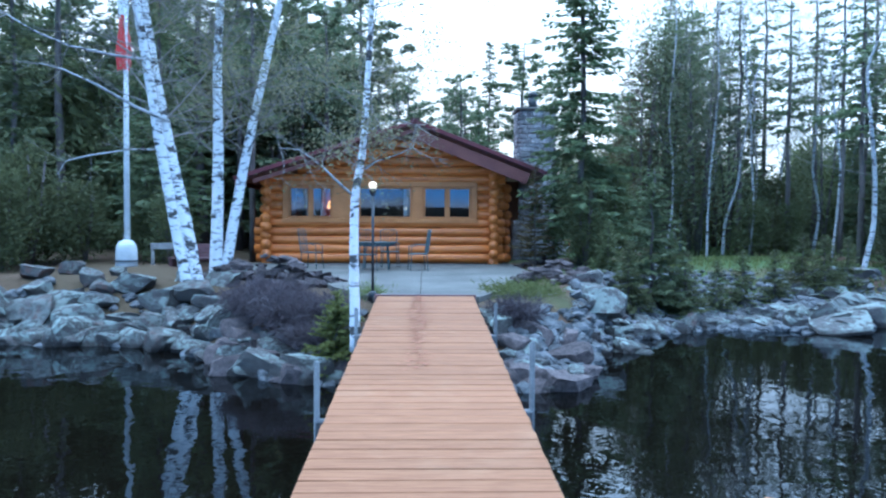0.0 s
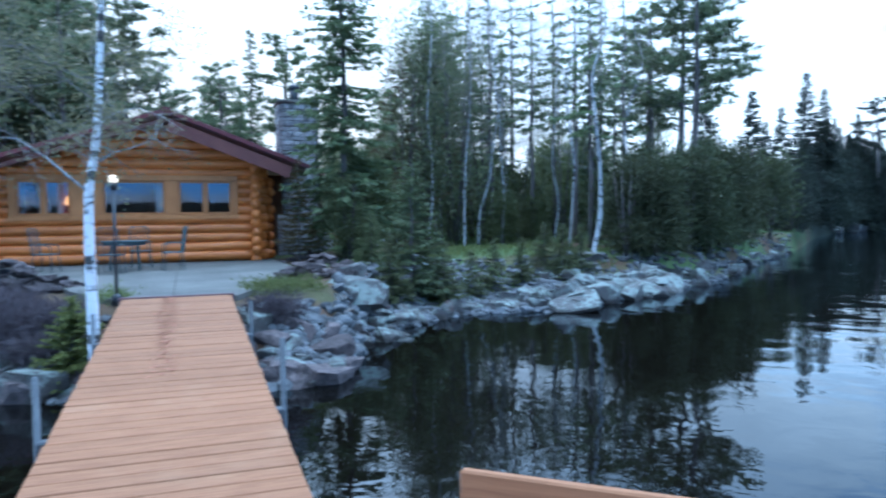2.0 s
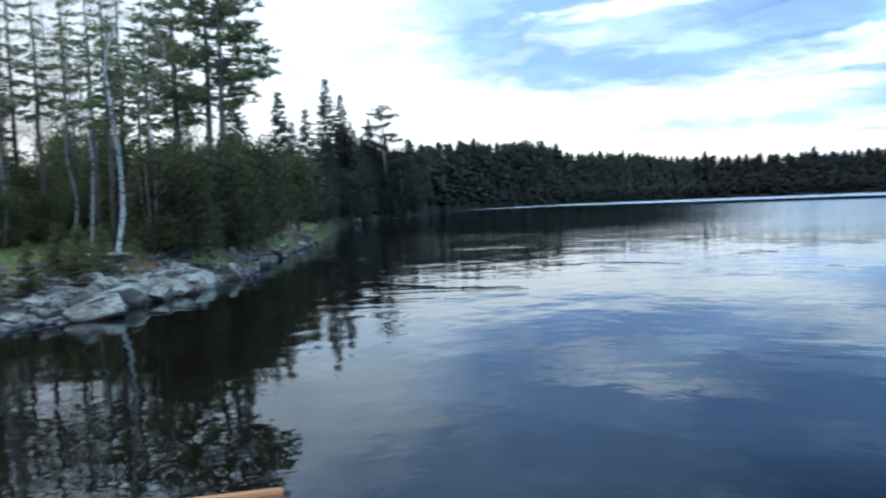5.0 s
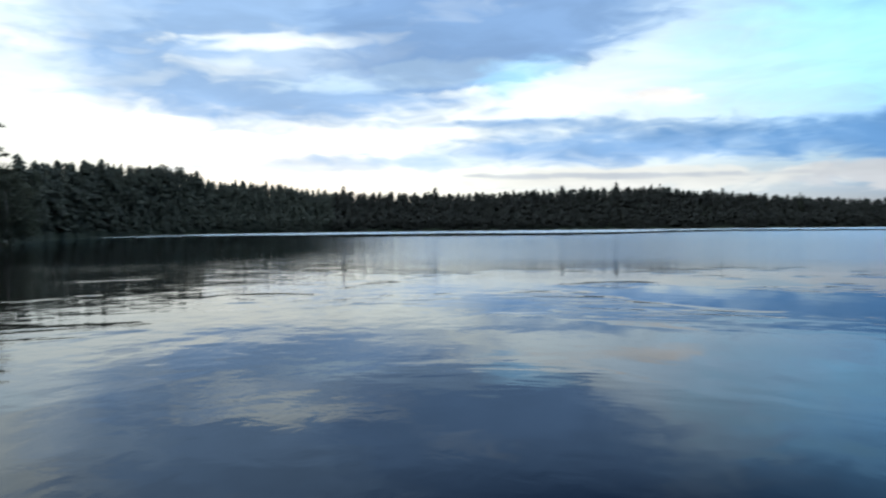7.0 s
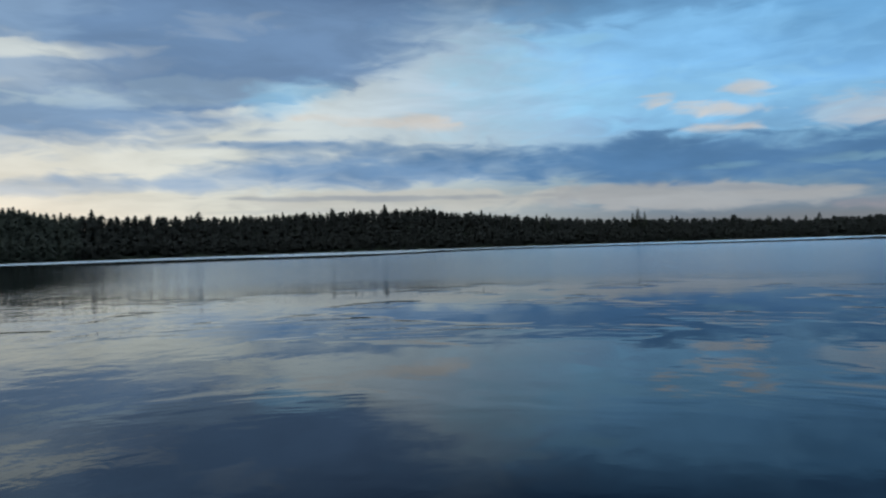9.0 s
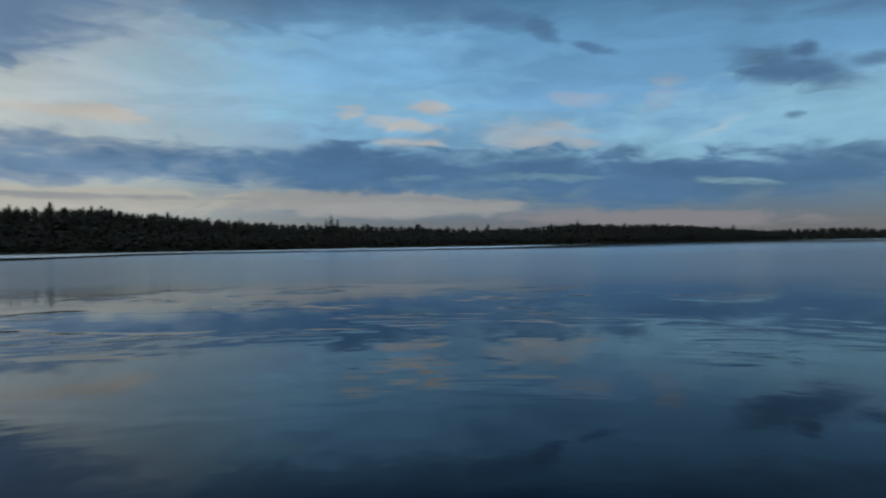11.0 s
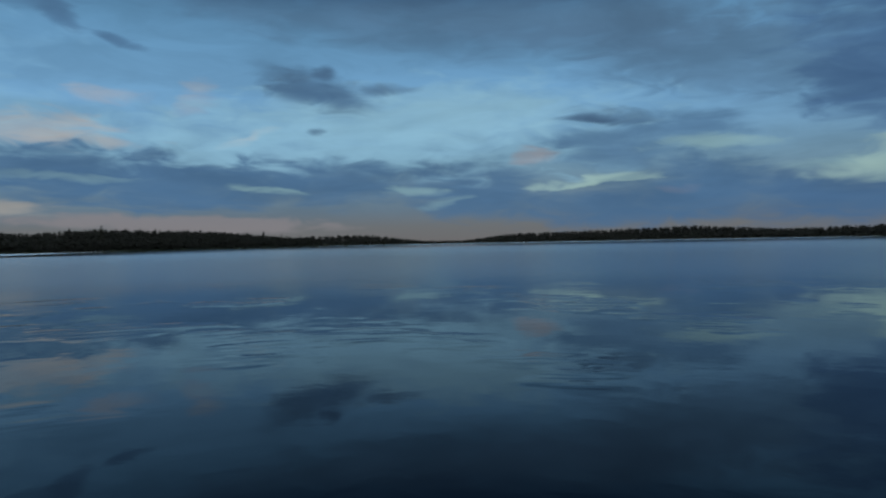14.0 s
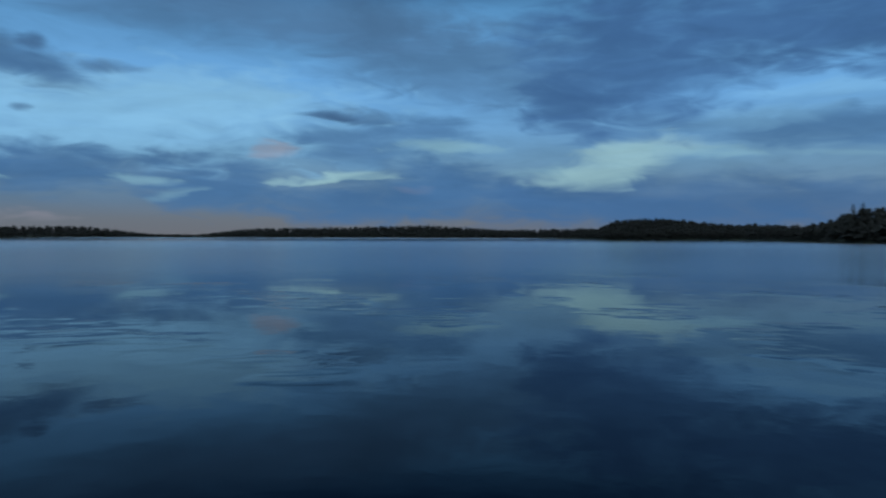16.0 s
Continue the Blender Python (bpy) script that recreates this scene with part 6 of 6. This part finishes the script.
for h, d in ((19.0, 36.0), (20.6, 31.0), (22.4, 34.0), (24.0, 30.0), (25.7, 35.0), (27.3, 31.0), (29.0, 34.0), (30.7, 30.0), (32.6, 33.0), (34.4, 31.0), (36.4, 34.0)):
    grow("sparse", h, d, 1.0 + 0.34 * d)
grow("column", 11.2, 44.0, 5.4)
grow("column", 20.6, 38.0, 9.2)
grow("column", 36.5, 38.0, 8.0)
grow("young", 22.6, 17.4, 1.3)
grow("young", 24.4, 18.2, 1.4)
grow("young", 20.4, 16.6, 1.6)
grow("young", 29.8, 19.6, 1.6)
grow("young", 31.2, 20.4, 1.4)
grow("young", 19.2, 17.0, 1.7)
grow("young", 26.6, 19.0, 1.3)
grow("young", 28.4, 20.2, 1.5)
grow("young", 14.6, 17.5, 1.4)

rng = np.random.RandomState(77)
# woods left of the cabin
for i in range(34):
    h, d = rng.uniform(-42, -11), rng.uniform(23, 42)
    grow(rng.choice(["spruce", "spruce", "slim", "thin", "pine"]), h, d, rng.uniform(10, 15))
for i in range(10):
    grow("cedar", rng.uniform(-36, -13), rng.uniform(20.5, 24), rng.uniform(2.2, 3.6))
for i in range(30):
    grow("cedar", rng.uniform(-42, -7), rng.uniform(32, 46), rng.uniform(6, 9.5))
for i in range(22):
    grow("cedar", rng.uniform(16.5, 37), rng.uniform(38, 50), rng.uniform(3.4, 5.4))
for i in range(8):
    grow("pine", rng.uniform(-13, -5.5), rng.uniform(29.5, 37), rng.uniform(7.5, 11))
# low, open row behind the roof
for i in range(16):
    h = rng.uniform(-9.5, 12)
    d = rng.uniform(38, 60)
    grow(rng.choice(["pine", "spruce", "slim"]), h, d, 1.0 + d * math.tan(radians(rng.uniform(7.0, 10.5))))
for i in range(8):
    grow(rng.choice(["pine", "spruce"]), rng.uniform(-11, -4.5), rng.uniform(34, 44), rng.uniform(10, 14))
for i in range(14):
    grow("column", rng.uniform(-40, -9), rng.uniform(26, 38), rng.uniform(7.5, 11.5))
# woods right of the cabin
for i in range(3):
    grow(rng.choice(["thin", "thin", "slim"]), rng.uniform(22, 37), rng.uniform(28, 44), rng.uniform(8.5, 11))
for i in range(5):
    h, d = rng.uniform(18, 36), rng.uniform(30, 52)
    grow(rng.choice(["thin", "thin", "pine"]), h, d, min(rng.uniform(8.5, 14), 0.5 + 0.29 * d))
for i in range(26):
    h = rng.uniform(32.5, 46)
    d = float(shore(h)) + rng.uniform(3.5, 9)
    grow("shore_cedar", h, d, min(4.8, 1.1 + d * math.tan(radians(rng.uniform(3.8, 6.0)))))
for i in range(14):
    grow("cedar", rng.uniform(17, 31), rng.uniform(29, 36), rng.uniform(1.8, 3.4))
# the point beyond, its trees coloured dark as backlit silhouettes
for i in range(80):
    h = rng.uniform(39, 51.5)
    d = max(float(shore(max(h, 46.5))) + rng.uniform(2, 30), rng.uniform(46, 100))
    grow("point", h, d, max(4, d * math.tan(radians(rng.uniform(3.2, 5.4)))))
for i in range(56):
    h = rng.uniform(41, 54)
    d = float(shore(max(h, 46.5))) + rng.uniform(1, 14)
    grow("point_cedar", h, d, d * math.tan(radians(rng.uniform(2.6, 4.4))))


# birches -------------------------------------------------------------
def birch(stems, label, foot, group="birches by the water", limbs=10, leaf_n=5, limb_len=1.6, seed=0, start=0.35, bark=BIRCH):
    """One birch with one or more stems, given as points in the world."""
    ob = thing("birch", foot, label, "birch", group)
    f = np.array(foot)
    for k, (pts, r0, r1) in enumerate(stems):
        st, tw, lv = birch_geos(seed + k, np.array(pts) - f, r0, r1, limbs, leaf_n, limb_len, start)
        s = part("stem", st, bark, ob, "white peeling bark with dark scars", True)
        tagged(part("branchwork", tw, TWIG, s), kind="stuff")
        if leaf_n:
            tagged(part("leafage", lv, BUDS, s, "tiny opening leaves"), kind="stuff")
    return ob


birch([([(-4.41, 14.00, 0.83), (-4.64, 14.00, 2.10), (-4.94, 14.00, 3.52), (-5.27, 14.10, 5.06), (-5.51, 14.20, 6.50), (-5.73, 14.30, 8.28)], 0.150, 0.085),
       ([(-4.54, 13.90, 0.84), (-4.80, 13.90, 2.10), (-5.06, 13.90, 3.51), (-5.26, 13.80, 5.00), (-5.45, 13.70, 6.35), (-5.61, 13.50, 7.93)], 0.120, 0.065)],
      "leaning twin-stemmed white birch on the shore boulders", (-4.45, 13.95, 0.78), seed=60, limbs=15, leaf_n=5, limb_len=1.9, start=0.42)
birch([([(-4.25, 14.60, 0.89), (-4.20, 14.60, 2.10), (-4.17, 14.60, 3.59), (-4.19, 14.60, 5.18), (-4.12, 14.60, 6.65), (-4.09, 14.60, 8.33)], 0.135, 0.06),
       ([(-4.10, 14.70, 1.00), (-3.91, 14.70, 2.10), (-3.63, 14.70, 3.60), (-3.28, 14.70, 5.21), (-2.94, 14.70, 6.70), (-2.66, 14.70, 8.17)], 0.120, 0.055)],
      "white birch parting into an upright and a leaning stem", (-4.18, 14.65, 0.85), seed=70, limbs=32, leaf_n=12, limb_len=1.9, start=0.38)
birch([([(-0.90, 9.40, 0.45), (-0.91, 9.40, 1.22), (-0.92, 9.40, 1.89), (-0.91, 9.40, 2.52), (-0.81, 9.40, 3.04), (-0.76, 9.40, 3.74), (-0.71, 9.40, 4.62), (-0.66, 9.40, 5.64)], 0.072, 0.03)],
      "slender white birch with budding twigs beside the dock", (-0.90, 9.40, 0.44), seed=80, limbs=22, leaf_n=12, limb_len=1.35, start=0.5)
for j, (h, d, top, lean) in enumerate(((20.0, 31.0, 11.0, 0.3), (21.4, 31.5, 10.0, 1.6), (19.6, 33.0, 11.0, -0.4), (32.0, 22.0, 8.5, 0.3), (27.0, 34.0, 10.0, 0.8), (34.5, 30.0, 9.0, 0.3), (23.0, 29.0, 8.5, 1.9), (25.6, 33.0, 10.0, -0.8), (29.0, 31.0, 9.5, 0.4), (21.9, 28.0, 10.0, 0.4), (24.8, 29.0, 10.5, -0.3), (30.2, 28.0, 10.0, 0.5), (18.9, 28.5, 10.5, 0.2))):
    x, y = at_polar(h, d)
    z = float(land(x, y)) - 0.05
    q = np.random.RandomState(90 + j)
    pts = [(x + lean * (k / 6) ** 1.3 + 0.17 * q.randn() * (k > 0), y + 0.15 * q.randn() * (k > 0), z + top * k / 6) for k in range(7)]
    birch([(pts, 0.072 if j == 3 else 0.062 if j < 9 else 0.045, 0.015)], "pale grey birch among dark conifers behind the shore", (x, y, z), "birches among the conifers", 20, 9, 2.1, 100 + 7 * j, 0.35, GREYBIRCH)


# limbs of the near birches that stand out
def bare_limb(pts, r, parent, seed):
    q = np.random.RandomState(seed)
    g, tw, lv = Geo(), Geo(), Geo()
    g.tube(pts, np.linspace(r * 0.72, r * 0.22, len(pts)), 7)
    for k in range(7):
        i = q.randint(1, len(pts))
        bough_run(q, tw, tw, pts[i], unit(np.array(pts[i]) - np.array(pts[i - 1]) + q.randn(3) * 0.4), 0.5, 0.008, 1, lv, 5)
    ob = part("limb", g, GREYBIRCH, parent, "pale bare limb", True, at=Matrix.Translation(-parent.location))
    tagged(part("branchwork", tw, TWIG, ob), kind="stuff")
    tagged(part("leafage", lv, BUDS, ob, "tiny opening leaves"), kind="stuff")


birches = [o for o in scene.collection.objects if o.name.startswith("birch") and o.parent is None]
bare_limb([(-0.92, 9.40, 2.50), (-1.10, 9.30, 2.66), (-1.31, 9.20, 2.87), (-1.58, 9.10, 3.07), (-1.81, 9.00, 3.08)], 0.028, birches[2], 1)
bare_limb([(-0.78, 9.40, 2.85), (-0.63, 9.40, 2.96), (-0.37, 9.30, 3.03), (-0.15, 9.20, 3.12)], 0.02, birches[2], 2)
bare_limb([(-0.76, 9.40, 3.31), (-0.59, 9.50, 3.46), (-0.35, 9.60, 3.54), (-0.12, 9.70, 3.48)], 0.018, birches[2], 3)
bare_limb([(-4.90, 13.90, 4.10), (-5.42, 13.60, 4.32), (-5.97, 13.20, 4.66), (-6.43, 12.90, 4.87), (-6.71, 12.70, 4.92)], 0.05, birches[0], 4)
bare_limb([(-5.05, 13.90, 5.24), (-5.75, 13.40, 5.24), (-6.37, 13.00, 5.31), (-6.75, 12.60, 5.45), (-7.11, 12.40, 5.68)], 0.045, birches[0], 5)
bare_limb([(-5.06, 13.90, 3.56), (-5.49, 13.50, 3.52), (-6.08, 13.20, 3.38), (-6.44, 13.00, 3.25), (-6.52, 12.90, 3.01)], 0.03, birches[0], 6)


# shrubs --------------------------------------------------------------
def shrub(name, x, y, height, wide, mat, label, n, seed, leaf=0.12, stems=30, slim=0.3):
    q = np.random.RandomState(seed)
    z = float(land(x, y)) - 0.03
    ob = thing(name, (x, y, z), label, "shrub")
    tw, lv = Geo(), Geo()
    for k in range(stems):
        a, s = q.uniform(0, 6.28), q.random() ** 0.6
        tip = np.array([wide * s * math.cos(a), wide * s * math.sin(a), height * q.uniform(0.5, 1.0) * (1 - 0.35 * s)])
        tw.tube([(tip[0] * 0.15, tip[1] * 0.15, -0.05), tuple(tip * np.array([0.5, 0.5, 0.6])), tuple(tip)], [0.009, 0.006, 0.002], 3, False)
        m = n // stems
        t = q.uniform(0.25, 1, m)[:, None]
        p = tip * t * np.array([1, 1, 1]) + q.randn(m, 3) * 0.07
        d = unit(q.randn(m, 3) + tip * 0.6)
        lv.blades(p, d, unit(np.cross(d, q.randn(m, 3))), q.uniform(0.6, 1.3, m) * leaf, q.uniform(0.6, 1.3, m) * leaf * slim)
    tagged(part("brushwood", tw, TWIG, ob), kind="stuff")
    tagged(part("foliage", lv, mat, ob), kind="stuff")


shrub("bare_shrub", -2.0, 11.2, 0.62, 0.9, BRUSH, "dark leafless brush on the bank beside the dock", 9000, 1, 0.22, 90, 0.07)
shrub("bare_shrub", -2.6, 11.95, 0.5, 0.8, BRUSH, "dark leafless brush on the bank beside the dock", 8000, 2, 0.22, 80, 0.07)
shrub("bare_shrub", -1.6, 10.6, 0.5, 0.65, BRUSH, "dark leafless brush on the bank beside the dock", 5000, 5, 0.20, 60, 0.07)
shrub("bare_shrub", 1.35, 10.7, 0.35, 0.5, BRUSH, "dry brown brush beside the ramp", 2600, 3, 0.18, 40, 0.08)
shrub("grass_tuft", 1.75, 12.6, 0.22, 0.85, GRASS, "yellow-green grass and moss beside the terrace", 6000, 4, 0.15, 60, 0.10)
shrub("grass_tuft", -0.95, 12.2, 0.18, 0.45, GRASS, "yellow-green grass beside the lamp post", 1400, 6, 0.14, 30, 0.10)
x, y = -1.2, 9.9
bush = plant("spruce_bush", spruce_meshes(61, 1.05, 0.48, 0.0, 0.065, 11, BRIGHT, 0.05, 0.085), (x, y, float(land(x, y)) + 0.02), "small yellow-green spruce bush beside the dock", "shrub", "")


# ---------------------------------------------------------------- woods on the far shores
def far_woods():
    q = np.random.RandomState(5)

    def stand(h0, h1, spacing, rows, tiers, sides, name, label, even=(0.58, 0.82), needles=FARWOOD):
        V, F, base = [], [], 0
        h = h0
        while h < h1:
            s0 = float(shore(h))
            for r in range(rows):
                hh = h + q.uniform(0, 1) * math.degrees(spacing / s0)
                s = float(shore(hh))
                deep = max(30.0, s * 0.13)
                d = s + 1.5 + deep * (r + q.random()) / rows
                x, y = at_polar(hh, d)
                z = float(land(x, y)) - 0.3
                top = 2.1 + (s + 30) * math.tan(radians(float(np.interp(hh, TOP_H, TOP_E))))
                H = min(float(wood_height(d)), max(top - 1.0, 2.0)) * q.uniform(*even) * (0.90 + 0.22 * noise.noise(Vector((hh * 2.3, r * 1.7, 4.0)))) * (1.4 if even[0] < 0.7 and q.random() < 0.025 else 1.0)
                R = H * q.uniform(0.20, 0.34) * (1.5 if even[0] > 0.7 else 1.25 if even[0] > 0.6 else 1.0)
                k = tiers * sides
                u = np.repeat((np.arange(tiers) + 0.3) / tiers, sides)
                a = q.uniform(0, 6.283, k)
                reach = R * (1 - u) ** q.uniform(0.35, 0.8) * q.uniform(0.6, 1.25, k) + 0.15
                out = np.stack([np.cos(a), np.sin(a)], 1)
                zz = z + H * (0.08 + 0.92 * u)
                dz = H / tiers
                side = np.stack([-out[:, 1], out[:, 0]], 1) * (reach * 0.55)[:, None]
                v = np.empty((k, 3, 3))
                v[:, 0, :2], v[:, 0, 2] = (x, y), zz + dz * 0.95
                v[:, 1, :2], v[:, 1, 2] = np.array([x, y]) + out * reach[:, None] + side, zz - dz * 0.35
                v[:, 2, :2], v[:, 2, 2] = np.array([x, y]) + out * reach[:, None] - side, zz - dz * q.uniform(0.1, 0.6, k)
                V.append(v.reshape(-1, 3))
                F.append(np.arange(k * 3).reshape(k, 3) + base)
                base += k * 3
            h += math.degrees(spacing / s0)
        me = bpy.data.meshes.new(name)
        me.from_pydata(np.concatenate(V).tolist(), [], np.concatenate(F).tolist())
        me.materials.append(needles)
        me.update()
        tagged(new(name, me), label, "woods", "", "stuff")

    stand(53, 75, 2.2, 10, 9, 9, "shore_woods", "conifer woods on the near side of the bay, backlit dark in the colour", needles=NEARWOOD)
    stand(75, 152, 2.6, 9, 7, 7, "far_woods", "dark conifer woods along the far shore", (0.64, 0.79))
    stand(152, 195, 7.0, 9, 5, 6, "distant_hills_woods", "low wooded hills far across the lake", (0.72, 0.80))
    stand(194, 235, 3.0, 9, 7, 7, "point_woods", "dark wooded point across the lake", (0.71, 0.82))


far_woods()
grow_far = [(117.3, 2.45), (116.9, 2.1), (117.8, 2.15), (119.8, 1.8), (136.9, 1.75), (149.7, 0.95), (150.1, 0.85), (213.0, 2.4), (213.6, 2.5), (126.5, 1.5), (129.8, 1.4), (110.3, 2.3)]
for h, e in grow_far:
    d = float(shore(h)) + 28
    x, y = at_polar(h, d)
    top = 2.1 + d * math.tan(radians(e))
    z = float(land(x, y)) - 0.3
    plant("spruce", KINDS["point"][1], (x, y, z), "single tall spruce over the far woods", "spruce", "tall spruces over the far woods", 0, (top - z) / 12.0)


# needle litter blown along the ramp
g = Geo()
q = np.random.RandomState(8)
m = 620
y = 6.6 + 4.6 * q.random(m) ** 0.8
x = -0.10 + 0.065 * q.randn(m) * (1 + 0.4 * np.sin(y * 2.1)) + 0.03
keep = q.random(m) < 0.35 + 0.4 * np.sin(y * 3.3) ** 2
x, y = x[keep], y[keep]
a = q.uniform(0, 6.28, len(x))
p = np.stack([x, y, deck_z(y) + 0.006], 1)
d = np.stack([np.cos(a), np.sin(a), np.full(len(x), RAMP * 0.5)], 1)
g.blades(p, d, np.stack([-np.sin(a), np.cos(a), np.zeros(len(x))], 1), q.uniform(0.04, 0.08, len(x)), q.uniform(0.02, 0.045, len(x)))
tagged(part("needle_litter", g, NEEDLELITTER), "rust-brown needles and leaf bits strewn on the dock", "litter", "", "stuff")


# spring grass on the lawn
g = Geo()
q = np.random.RandomState(9)
m = 16000
h, d = np.radians(q.uniform(9, 34, m)), q.uniform(19.5, 37, m)
x, y = d * np.sin(h), d * np.cos(h)
keep = (np.sin(x * 0.9) * np.cos(y * 0.7 + x * 0.3) + q.randn(m) * 0.5 > -0.3) & ~((x < 4.6) & (y < 27))
x, y = x[keep], y[keep]
p = np.stack([x, y, land(x, y) - 0.01], 1)
a = q.uniform(0, 6.28, len(x))
up = unit(np.stack([np.cos(a) * 0.5, np.sin(a) * 0.5, np.ones(len(x))], 1))
g.blades(p, up, np.stack([-np.sin(a), np.cos(a), np.zeros(len(x))], 1), q.uniform(0.08, 0.24, len(x)), q.uniform(0.02, 0.05, len(x)))
tagged(part("grass", g, GRASS), "thin spring grass on the lawn beside the cabin", "grass", "", "stuff")
